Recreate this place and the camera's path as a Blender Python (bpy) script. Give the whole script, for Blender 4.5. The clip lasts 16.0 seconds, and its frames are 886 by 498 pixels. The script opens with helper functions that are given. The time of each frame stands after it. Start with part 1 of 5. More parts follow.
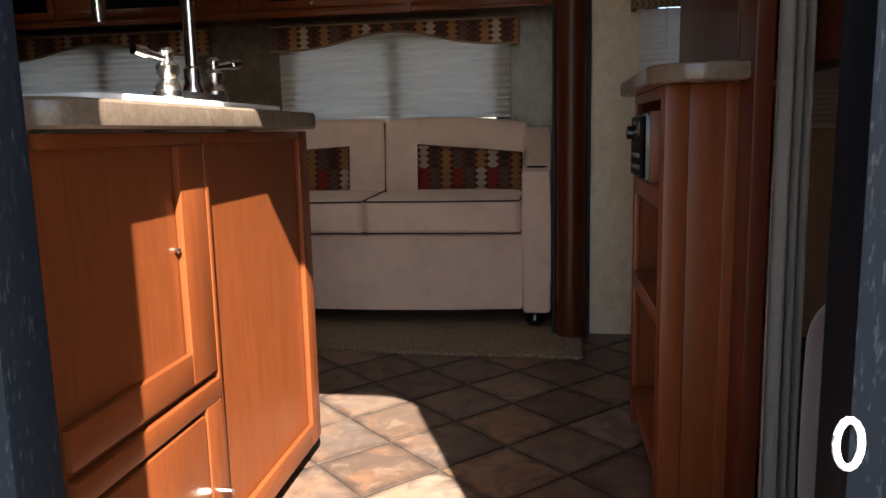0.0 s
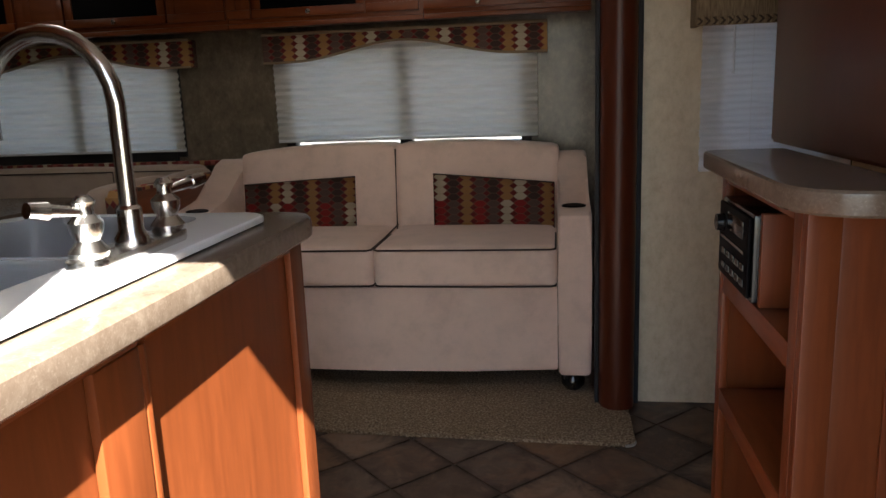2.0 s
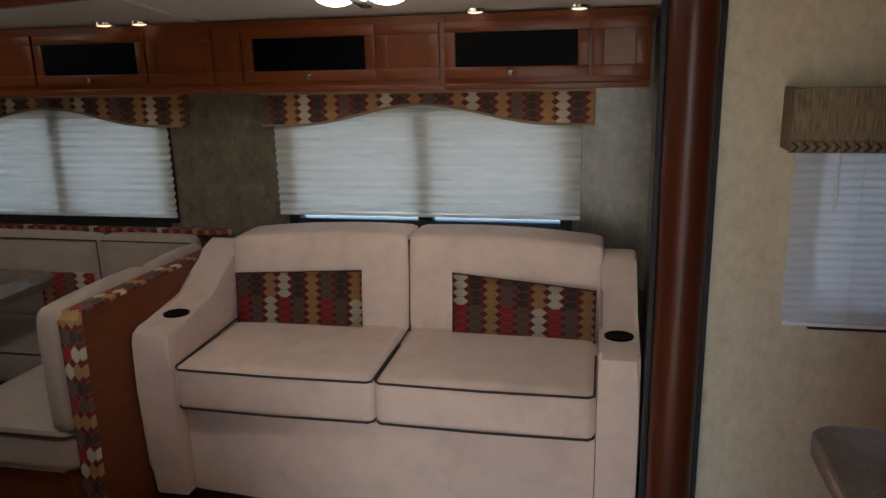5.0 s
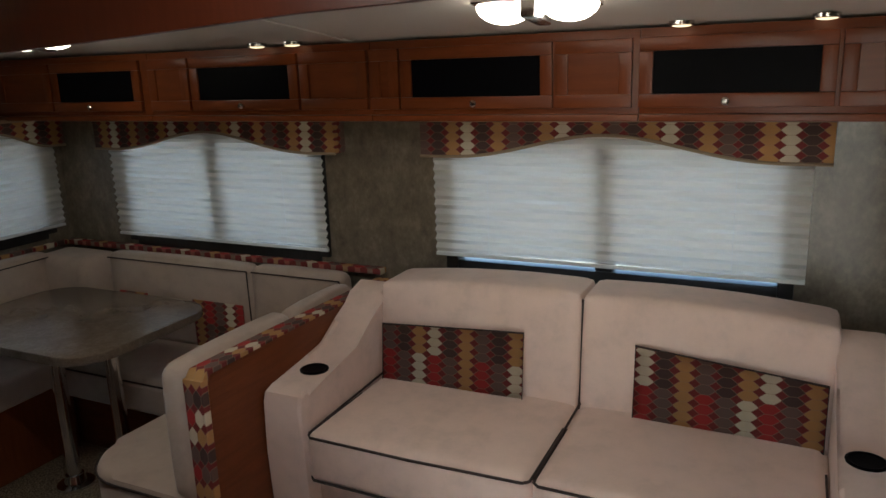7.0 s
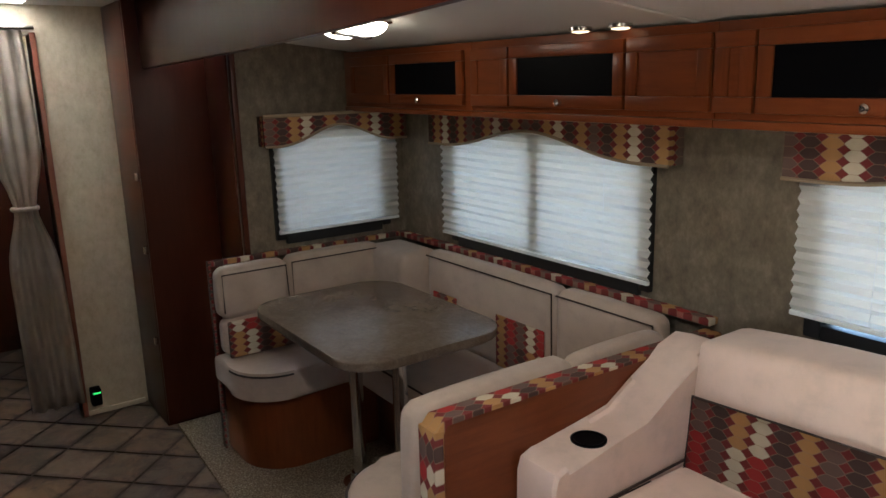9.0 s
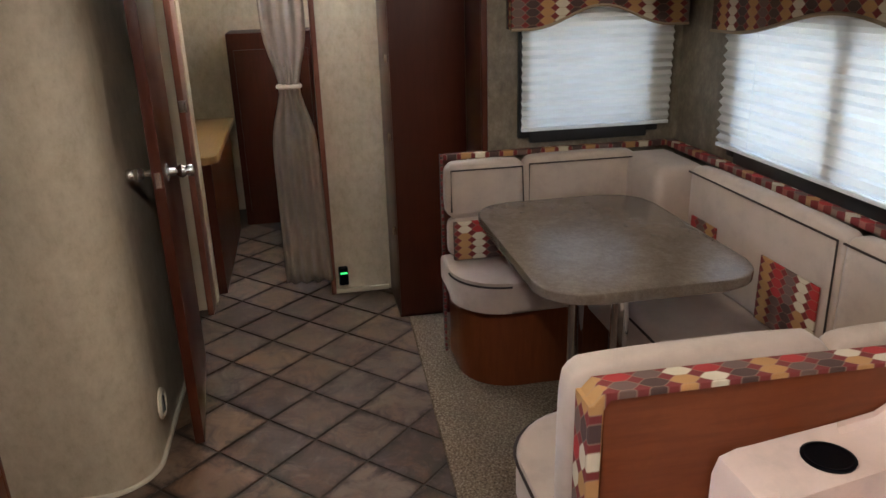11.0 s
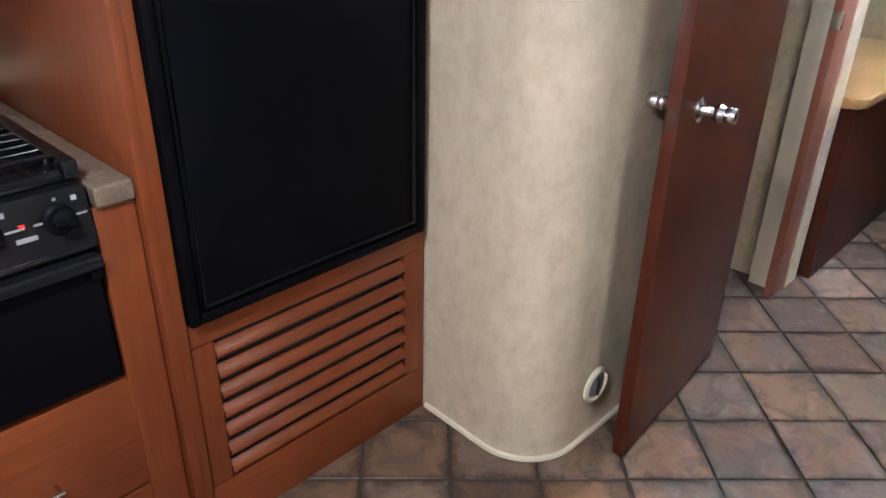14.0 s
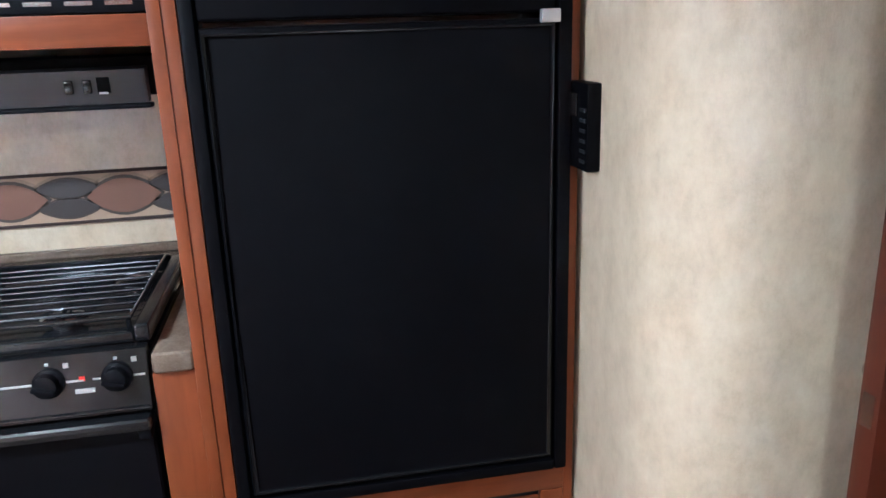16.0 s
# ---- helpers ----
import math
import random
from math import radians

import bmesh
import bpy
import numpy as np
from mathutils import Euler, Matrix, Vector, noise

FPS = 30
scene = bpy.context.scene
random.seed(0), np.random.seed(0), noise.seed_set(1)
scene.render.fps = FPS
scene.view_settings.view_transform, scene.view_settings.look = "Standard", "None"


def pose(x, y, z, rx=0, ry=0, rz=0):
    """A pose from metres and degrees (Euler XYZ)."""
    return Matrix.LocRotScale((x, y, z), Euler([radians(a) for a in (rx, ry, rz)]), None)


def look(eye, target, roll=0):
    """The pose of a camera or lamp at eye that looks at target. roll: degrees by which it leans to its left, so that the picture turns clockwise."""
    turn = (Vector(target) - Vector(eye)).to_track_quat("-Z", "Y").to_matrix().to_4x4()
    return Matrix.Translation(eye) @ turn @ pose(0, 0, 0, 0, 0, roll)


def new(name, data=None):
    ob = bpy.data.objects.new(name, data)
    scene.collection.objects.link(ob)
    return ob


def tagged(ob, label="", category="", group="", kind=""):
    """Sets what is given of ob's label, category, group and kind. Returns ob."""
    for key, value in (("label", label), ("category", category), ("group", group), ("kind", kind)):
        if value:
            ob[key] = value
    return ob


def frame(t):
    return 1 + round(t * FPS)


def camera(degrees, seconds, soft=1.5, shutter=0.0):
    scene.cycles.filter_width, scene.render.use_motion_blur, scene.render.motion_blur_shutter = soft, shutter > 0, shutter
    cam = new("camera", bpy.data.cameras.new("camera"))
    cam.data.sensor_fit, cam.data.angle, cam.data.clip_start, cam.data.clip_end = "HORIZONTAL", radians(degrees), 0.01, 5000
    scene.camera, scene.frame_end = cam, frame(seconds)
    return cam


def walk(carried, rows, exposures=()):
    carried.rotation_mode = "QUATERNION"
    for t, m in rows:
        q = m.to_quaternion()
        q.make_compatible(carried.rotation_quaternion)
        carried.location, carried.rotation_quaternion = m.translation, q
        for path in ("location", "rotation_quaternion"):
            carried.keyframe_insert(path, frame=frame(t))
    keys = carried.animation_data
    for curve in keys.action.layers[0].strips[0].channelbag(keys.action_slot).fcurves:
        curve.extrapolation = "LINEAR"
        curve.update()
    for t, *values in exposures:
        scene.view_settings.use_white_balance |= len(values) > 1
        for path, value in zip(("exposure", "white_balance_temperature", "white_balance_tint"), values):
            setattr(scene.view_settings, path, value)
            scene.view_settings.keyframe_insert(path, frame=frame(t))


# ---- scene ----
cam = camera(61.3, 16.0)
# seconds, eye x y z, turns about x y z
PATH = [
    (0, -0.051, -0.082, 0.885, 81.06, 1.27, 8.08),
    (0.5, -0.103, 0.095, 0.900, 80.71, 1.65, 7.71),
    (1, -0.169, 0.226, 0.980, 80.47, 0.71, 7.01),
    (1.5, -0.193, 0.298, 1.086, 77.65, 1.46, 6.53),
    (2, -0.178, 0.425, 1.161, 78.28, 2.18, 8.41),
    (2.5, -0.155, 0.520, 1.260, 75.62, 1.63, 8.33),
    (3, -0.150, 0.645, 1.309, 75.63, 2.17, 8.42),
    (3.5, -0.171, 0.764, 1.376, 75.52, 2.95, 8.82),
    (6, -0.188, 1.262, 1.659, 76.05, -0.60, 15.41),
    (6.5, -0.273, 1.393, 1.661, 76.92, 0.10, 18.69),
    (7, -0.314, 1.502, 1.659, 76.09, 1.94, 25.10),
    (7.5, -0.366, 1.652, 1.646, 75.68, 1.80, 33.59),
    (8, -0.381, 1.807, 1.645, 76.67, 1.33, 41.94),
    (10.5, -0.637, 2.378, 1.554, 72.38, 1.96, 71.74),
    (11, -0.699, 2.491, 1.529, 70.21, 1.55, 79.13),
    (11.5, -0.828, 2.607, 1.513, 69.64, 0.97, 86.73),
    (12, -1.001, 2.681, 1.511, 68.22, 1.08, 93.50),
    (12.5, -1.157, 2.782, 1.481, 64.78, 2.53, 102.58),
    (13, -1.293, 2.860, 1.462, 64.77, 0.73, 116.07),
    (13.5, -1.438, 2.817, 1.451, 63.87, -0.20, 126.01),
    (14, -1.601, 2.763, 1.452, 62.67, -0.98, 134.15),
    (14.5, -1.785, 2.785, 1.438, 63.15, 0.87, 144.65),
    (15, -2.045, 2.840, 1.474, 64.50, 0.55, 156.50),
    (15.5, -2.190, 2.840, 1.454, 69.25, 1.25, 161.90),
    (16, -2.345, 2.825, 1.482, 73.80, 1.85, 169.00),
]
walk(cam, [(t, pose(x, y, z, rx, ry, rz)) for t, x, y, z, rx, ry, rz in PATH],
     [(0.0, 2.85, 6500, 10), (1.0, 3.3, 6400, 9), (2.5, 3.35, 6200, 8), (3.5, 3.6, 6000, 6), (6.0, 3.95, 6000, 4), (6.6, 3.95, 6000, 4), (8.0, 4.4, 5900, 4),
      (10.5, 5.35, 5950, 7), (12.5, 6.4, 5550, 9), (13.5, 7.0, 5150, 7), (15.0, 7.1, 4800, 2), (16.0, 7.4, 4700, 4)])

# ---- world and light ----
SUN = Vector((0.384, -1.0, 1.04)).normalized()
world = bpy.data.worlds.new("sky")
scene.world = world
world.use_nodes = True
wn = world.node_tree.nodes
sky = wn.new("ShaderNodeTexSky")
sky.sky_type, sky.sun_disc = "NISHITA", False
sky.sun_elevation, sky.sun_rotation = radians(44.2), math.atan2(SUN.x, SUN.y)
world.node_tree.links.new(sky.outputs[0], wn["Background"].inputs[0])
wn["Background"].inputs[1].default_value = 0.05
sun = new("sun", bpy.data.lights.new("sun", "SUN"))
sun.data.energy, sun.data.angle, sun.data.color = 5.0, radians(0.5), (1.0, 0.95, 0.87)
sun.matrix_world = look(SUN * 20, (0, 0, 0))


# ---- materials ----
def mat(name, colour, rough=0.5, metal=0.0):
    m = bpy.data.materials.new(name)
    m.use_nodes = True
    b = m.node_tree.nodes["Principled BSDF"]
    b.inputs["Base Color"].default_value = (*colour, 1)
    b.inputs["Roughness"].default_value, b.inputs["Metallic"].default_value = rough, metal
    return m


def nodes(m):
    t = m.node_tree
    return t.nodes, t.links, t.nodes["Principled BSDF"]


def noise_tex(m, scale, detail=4, stretch=(1, 1, 1), coord="Object", rough=0.55, dist=0.0):
    n, l, b = nodes(m)
    tc, mp, nz = n.new("ShaderNodeTexCoord"), n.new("ShaderNodeMapping"), n.new("ShaderNodeTexNoise")
    mp.inputs["Scale"].default_value = stretch
    l.new(tc.outputs[coord], mp.inputs[0])
    l.new(mp.outputs[0], nz.inputs["Vector"])
    nz.inputs["Scale"].default_value, nz.inputs["Detail"].default_value = scale, detail
    nz.inputs["Roughness"].default_value, nz.inputs["Distortion"].default_value = rough, dist
    return nz.outputs["Fac"]


def ramp(m, fac, stops, constant=False):
    n, l, b = nodes(m)
    r = n.new("ShaderNodeValToRGB")
    r.color_ramp.interpolation = "CONSTANT" if constant else "LINEAR"
    els = r.color_ramp.elements
    while len(els) < len(stops):
        els.new(0.5)
    for e, (p, c) in zip(els, stops):
        e.position, e.color = p, (*c, 1)
    l.new(fac, r.inputs[0])
    return r.outputs[0]


def mix(m, fac, a, c, mode="MIX"):
    n, l, b = nodes(m)
    x = n.new("ShaderNodeMix")
    x.data_type, x.blend_type = "RGBA", mode
    for sock, v in ((x.inputs[0], fac), (x.inputs[6], a), (x.inputs[7], c)):
        if isinstance(v, (int, float)):
            sock.default_value = v
        elif isinstance(v, tuple):
            sock.default_value = (*v, 1)
        else:
            l.new(v, sock)
    return x.outputs[2]


def math_node(m, op, a, b_=None):
    n, l, b = nodes(m)
    x = n.new("ShaderNodeMath")
    x.operation = op
    for sock, v in zip(x.inputs, (a, b_)):
        if v is None:
            continue
        if isinstance(v, (int, float)):
            sock.default_value = v
        else:
            l.new(v, sock)
    return x.outputs[0]


def bump(m, height, strength=0.3, distance=0.01):
    n, l, b = nodes(m)
    x = n.new("ShaderNodeBump")
    x.inputs["Strength"].default_value, x.inputs["Distance"].default_value = strength, distance
    l.new(height, x.inputs["Height"])
    l.new(x.outputs[0], b.inputs["Normal"])


def base(m, colour):
    n, l, b = nodes(m)
    l.new(colour, b.inputs["Base Color"])


def wood(name, dark, light, rough=0.32, stretch=(9, 9, 0.8), figure=0.5):
    m = mat(name, light, rough)
    g = noise_tex(m, 7, 8, stretch, dist=0.6)
    big = noise_tex(m, 2.2, 3, (1.5, 1.5, 0.7))
    curl = noise_tex(m, 26, 4, (1, 1, 0.45) if stretch[2] < 1 else (0.45, 1, 1), rough=0.6, dist=1.2)
    mid = tuple(0.4 * a + 0.6 * c for a, c in zip(dark, light))
    col = ramp(m, g, [(0.3, mid), (0.58, light), (0.8, tuple(c * 1.1 for c in light))])
    col = mix(m, math_node(m, "MULTIPLY", ramp(m, curl, [(0.45, (0, 0, 0)), (0.75, (1, 1, 1))]), figure), col, mid)
    base(m, mix(m, math_node(m, "MULTIPLY", big, 0.6), col, dark))
    n, l, b = nodes(m)
    l.new(math_node(m, "ADD", math_node(m, "MULTIPLY", big, 0.12), rough - 0.06), b.inputs["Roughness"])
    b.inputs["Specular IOR Level"].default_value = 0.3
    bump(m, curl, 0.006, 0.002)
    return m


CHERRY = wood("cherry_wood", (0.08, 0.0185, 0.0055), (0.21, 0.054, 0.0155))
CHERRY_X = wood("cherry_wood_flat_grain", (0.08, 0.0185, 0.0055), (0.21, 0.054, 0.0155), stretch=(0.8, 9, 9))
CHERRY_Y = wood("cherry_wood_long_grain", (0.08, 0.0185, 0.0055), (0.21, 0.054, 0.0155), stretch=(9, 0.8, 9))
DOORWOOD = wood("mahogany_wood", (0.05, 0.0105, 0.0045), (0.086, 0.0195, 0.0078), 0.34)
OAK = wood("honey_wood_laminate", (0.24, 0.13, 0.045), (0.38, 0.22, 0.085), 0.35, (0.8, 9, 9))
TRIMWOOD = wood("reddish_trim_wood", (0.16, 0.05, 0.03), (0.26, 0.1, 0.06), 0.35)


def wall_paper(name, a, b_, c):
    m = mat(name, b_, 0.28)
    big = noise_tex(m, 22, 8, (1, 1, 0.7), rough=0.75)
    fine = noise_tex(m, 160, 3, (1, 1, 0.4))
    col = ramp(m, big, [(0.32, a), (0.5, b_), (0.68, c)])
    base(m, mix(m, math_node(m, "MULTIPLY", fine, 0.22), col, a))
    bump(m, fine, 0.12, 0.002)
    return m


PAPER = wall_paper("mottled_tan_vinyl_wallboard", (0.49, 0.4, 0.275), (0.6, 0.505, 0.365), (0.68, 0.59, 0.445))
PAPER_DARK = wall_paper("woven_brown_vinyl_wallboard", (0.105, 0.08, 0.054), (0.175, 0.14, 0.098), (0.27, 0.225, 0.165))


def fabric(name, colour, rough=0.9, scale=900, amount=0.25):
    m = mat(name, colour, rough)
    n, l, b = nodes(m)
    weave = noise_tex(m, scale, 2)
    nap = noise_tex(m, 9, 5, rough=0.7)
    dark = tuple(c * 0.86 for c in colour)
    light = tuple(min(1, c * 1.07) for c in colour)
    col = ramp(m, nap, [(0.3, dark), (0.5, colour), (0.72, light)])
    base(m, mix(m, math_node(m, "MULTIPLY", weave, amount), col, dark))
    b.inputs["Sheen Weight"].default_value, b.inputs["Sheen Roughness"].default_value = 0.25, 0.5
    bump(m, weave, 0.15, 0.002)
    return m


# One suede, two copies: lighter for the lit sofa, darker for the dim dinette.
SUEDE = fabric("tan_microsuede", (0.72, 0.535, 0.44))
SUEDE_SHADED = fabric("tan_microsuede_shaded", (0.47, 0.36, 0.285))
CURTAIN_CLOTH = fabric("beige_curtain_cloth", (0.5, 0.4, 0.32))
GREY_CLOTH = fabric("grey_beige_curtain_cloth", (0.42, 0.39, 0.34))
SPREAD = fabric("dark_brown_bedspread", (0.045, 0.03, 0.024))
PIPING = mat("dark_brown_piping", (0.035, 0.02, 0.016), 0.8)


def ogee(name, across, up, wide=0.0578, tall=0.0298, start=(-1.748, 0.586)):
    """Woven fabric of stacked ogee cells: six columns of colour repeat, red and cream come in runs, dark red diamonds between."""
    m = mat(name, (0.3, 0.1, 0.08), 0.85)
    n, l, b = nodes(m)
    tc, sp = n.new("ShaderNodeTexCoord"), n.new("ShaderNodeSeparateXYZ")
    l.new(tc.outputs["Object"], sp.inputs[0])
    u = math_node(m, "DIVIDE", math_node(m, "SUBTRACT", sp.outputs[across], start[0]), wide)
    v = math_node(m, "DIVIDE", math_node(m, "SUBTRACT", sp.outputs[up], start[1]), tall)
    du = math_node(m, "ABSOLUTE", math_node(m, "SUBTRACT", math_node(m, "FRACT", u), 0.5))
    dv = math_node(m, "ABSOLUTE", math_node(m, "SUBTRACT", math_node(m, "FRACT", v), 0.5))
    column = math_node(m, "FLOORED_MODULO", math_node(m, "FLOOR", u), 6.0)
    row = math_node(m, "FLOORED_MODULO", math_node(m, "FLOOR", v), 10.0)
    bend = math_node(m, "MULTIPLY", math_node(m, "MULTIPLY", dv, dv), 0.3)
    half = math_node(m, "SUBTRACT", math_node(m, "SUBTRACT", 0.51, math_node(m, "MULTIPLY", dv, 0.5)), bend)
    gap = math_node(m, "SUBTRACT", du, half)
    inside = math_node(m, "LESS_THAN", gap, 0.0)
    line = math_node(m, "GREATER_THAN", math_node(m, "MAXIMUM", math_node(m, "SUBTRACT", 0.0, math_node(m, "ABSOLUTE", gap)), math_node(m, "SUBTRACT", math_node(m, "MULTIPLY", inside, dv), 0.5)), -0.035)
    pick = math_node(m, "DIVIDE", math_node(m, "ADD", column, 0.5), 6.0)
    cream, gold, dark, brown, red = (0.72, 0.63, 0.46), (0.5, 0.26, 0.085), (0.065, 0.032, 0.026), (0.15, 0.09, 0.07), (0.4, 0.016, 0.016)
    upper = ramp(m, pick, [(0.0, cream), (1 / 6, dark), (2 / 6, gold), (3 / 6, brown), (4 / 6, dark), (5 / 6, gold)], True)
    lower = ramp(m, pick, [(0.0, red), (1 / 6, brown), (2 / 6, gold), (3 / 6, red), (4 / 6, brown), (5 / 6, cream)], True)
    col = mix(m, math_node(m, "LESS_THAN", row, 3.5), upper, lower)
    col = mix(m, inside, (0.19, 0.014, 0.013), col)
    col = mix(m, math_node(m, "MULTIPLY", line, 0.4), col, (0.36, 0.25, 0.17))
    weave, fade = noise_tex(m, 700, 2), noise_tex(m, 25, 4)
    col = mix(m, math_node(m, "MULTIPLY", fade, 0.25), col, (0.1, 0.06, 0.045))
    base(m, mix(m, math_node(m, "MULTIPLY", weave, 0.15), col, (0.05, 0.03, 0.025)))
    bump(m, weave, 0.15, 0.002)
    return m


PATTERN = ogee("harlequin_fabric", 0, 2)
PATTERN_Y = ogee("harlequin_fabric_side", 1, 2)
PATTERN_TOP = ogee("harlequin_fabric_top", 1, 0, start=(0.02, -1.8994))
PATTERN_TOPX = ogee("harlequin_fabric_top_along", 0, 1, start=(0.0, 3.8786))
PATTERN_FRONT = ogee("harlequin_fabric_edge", 2, 0, start=(0.0, -1.8994))


def stone_top():
    m = mat("mottled_laminate", (0.16, 0.125, 0.095), 0.22)
    a, c, f = noise_tex(m, 14, 8, rough=0.8, dist=0.5), noise_tex(m, 70, 5, rough=0.7), noise_tex(m, 260, 3)
    col = ramp(m, a, [(0.3, (0.115, 0.08, 0.055)), (0.5, (0.155, 0.115, 0.084)), (0.7, (0.2, 0.155, 0.116))])
    col = mix(m, ramp(m, c, [(0.42, (0, 0, 0)), (0.62, (0.4, 0.4, 0.4))]), col, (0.095, 0.065, 0.045))
    base(m, mix(m, ramp(m, f, [(0.55, (0, 0, 0)), (0.7, (0.3, 0.3, 0.3))]), col, (0.26, 0.21, 0.16)))
    bump(m, f, 0.05, 0.001)
    return m


LAMINATE = stone_top()


def tile_mat():
    m = mat("slate_look_vinyl_tile", (0.25, 0.18, 0.13), 0.4)
    n, l, b = nodes(m)
    oi, tc, sp, ad = n.new("ShaderNodeObjectInfo"), n.new("ShaderNodeTexCoord"), n.new("ShaderNodeSeparateXYZ"), n.new("ShaderNodeVectorMath")
    tone = ramp(m, oi.outputs["Random"], [(0.0, (0.045, 0.028, 0.02)), (0.18, (0.1, 0.06, 0.04)), (0.38, (0.13, 0.09, 0.066)),
                                          (0.58, (0.2, 0.112, 0.06)), (0.78, (0.07, 0.05, 0.04)), (1.0, (0.23, 0.162, 0.116))])
    ad.operation = "MULTIPLY_ADD"
    l.new(oi.outputs["Random"], ad.inputs[0])
    ad.inputs[1].default_value = (37.0, 53.0, 71.0)
    l.new(tc.outputs["Object"], ad.inputs[2])
    def nz(scale, detail, dist):
        x = n.new("ShaderNodeTexNoise")
        l.new(ad.outputs[0], x.inputs["Vector"])
        x.inputs["Scale"].default_value, x.inputs["Detail"].default_value = scale, detail
        x.inputs["Roughness"].default_value, x.inputs["Distortion"].default_value = 0.7, dist
        return x.outputs["Fac"]
    cloud, fine = nz(9, 8, 0.8), nz(42, 5, 0.2)
    l.new(tc.outputs["Object"], sp.inputs[0])
    rim = math_node(m, "MAXIMUM", math_node(m, "ABSOLUTE", sp.outputs[0]), math_node(m, "ABSOLUTE", sp.outputs[1]))
    worn = math_node(m, "ADD", math_node(m, "MULTIPLY", rim, 8.4), math_node(m, "MULTIPLY", math_node(m, "SUBTRACT", cloud, 0.5), 0.75))
    rust, pale = nz(5.5, 6, 0.6), nz(13, 8, 1.2)
    col = mix(m, ramp(m, rust, [(0.47, (0, 0, 0)), (0.62, (0.5, 0.5, 0.5))]), tone, (0.2, 0.092, 0.042))
    col = mix(m, ramp(m, pale, [(0.52, (0, 0, 0)), (0.72, (0.6, 0.6, 0.6))]), col, (0.24, 0.168, 0.12))
    col = mix(m, ramp(m, cloud, [(0.45, (0, 0, 0)), (0.66, (0.85, 0.85, 0.85))]), col, (0.06, 0.038, 0.028))
    col = mix(m, math_node(m, "MULTIPLY", fine, 0.25), col, (0.14, 0.1, 0.075))
    col = mix(m, ramp(m, worn, [(0.74, (0, 0, 0)), (1.04, (0.85, 0.85, 0.85))]), col, (0.035, 0.023, 0.018))
    base(m, col)
    l.new(math_node(m, "ADD", math_node(m, "MULTIPLY", cloud, 0.3), 0.3), b.inputs["Roughness"])
    b.inputs["Specular IOR Level"].default_value = 0.32
    bump(m, cloud, 0.3, 0.004)
    return m


TILE = tile_mat()
GROUT = mat("dark_grout", (0.05, 0.038, 0.03), 0.7)


def carpet_mat():
    m = mat("brown_cut_pile_carpet", (0.2, 0.145, 0.09), 0.95)
    a, c = noise_tex(m, 130, 3), noise_tex(m, 7, 4)
    col = ramp(m, a, [(0.34, (0.1, 0.065, 0.038)), (0.52, (0.27, 0.195, 0.12)), (0.7, (0.48, 0.39, 0.28))])
    base(m, mix(m, math_node(m, "MULTIPLY", c, 0.35), col, (0.13, 0.09, 0.055)))
    bump(m, a, 1.0, 0.01)
    return m


CARPET = carpet_mat()
BINDING = mat("grey_carpet_binding", (0.3, 0.27, 0.24), 0.8)
CEIL = mat("white_ceiling_vinyl", (0.72, 0.68, 0.62), 0.6)
bump(CEIL, noise_tex(CEIL, 90, 3), 0.1, 0.002)
WHITE_TRIM = mat("cream_moulding", (0.68, 0.6, 0.46), 0.45)
BLACK = mat("black_enamel", (0.008, 0.008, 0.009), 0.16)
BLACK_SOFT = mat("black_textured_plastic", (0.0025, 0.0025, 0.0035), 0.5)
nodes(BLACK_SOFT)[2].inputs["Specular IOR Level"].default_value = 0.06
bump(BLACK_SOFT, noise_tex(BLACK_SOFT, 420, 2), 0.2, 0.001)
FRAME_BLACK = mat("black_window_frame", (0.012, 0.012, 0.013), 0.4)
JAMB = mat("blue_black_ribbed_jamb", (0.012, 0.016, 0.024), 0.5)
base(JAMB, ramp(JAMB, noise_tex(JAMB, 260, 3, (1, 1, 0.25)), [(0.58, (0.003, 0.004, 0.006)), (0.85, (0.014, 0.017, 0.022))]))
nodes(JAMB)[2].inputs["Specular IOR Level"].default_value = 0.03
SEAL = mat("black_rubber_seal", (0.01, 0.011, 0.014), 0.7)
CHROME = mat("brushed_nickel", (0.62, 0.6, 0.57), 0.22, 1.0)
STEEL = mat("chromed_steel_tube", (0.75, 0.76, 0.78), 0.14, 1.0)
PORCELAIN = mat("white_sink_enamel", (0.78, 0.79, 0.8), 0.18)
WHITE_PLASTIC = mat("white_plastic", (0.75, 0.75, 0.76), 0.4)
DARK_GLASS = mat("smoked_dark_glass", (0.012, 0.01, 0.01), 0.12)
WIRE = mat("dark_polished_wire", (0.05, 0.05, 0.055), 0.22, 1.0)
RED = mat("red_marking", (0.6, 0.03, 0.02), 0.5)
SILVER = mat("silver_print", (0.55, 0.55, 0.55), 0.4, 0.6)


def shade_mat(name, colour, through_it, pleat=0.0):
    m = mat(name, colour, 0.8)
    n, l, b = nodes(m)
    tr, ms = n.new("ShaderNodeBsdfTranslucent"), n.new("ShaderNodeMixShader")
    streak = noise_tex(m, 6, 5, (1, 1, 9), rough=0.7)
    col = ramp(m, streak, [(0.3, tuple(c * 0.9 for c in colour)), (0.7, colour)])
    base(m, col)
    l.new(col, tr.inputs[0])
    ms.inputs[0].default_value = through_it
    l.new(b.outputs[0], ms.inputs[1])
    l.new(tr.outputs[0], ms.inputs[2])
    l.new(ms.outputs[0], n["Material Output"].inputs[0])
    return m


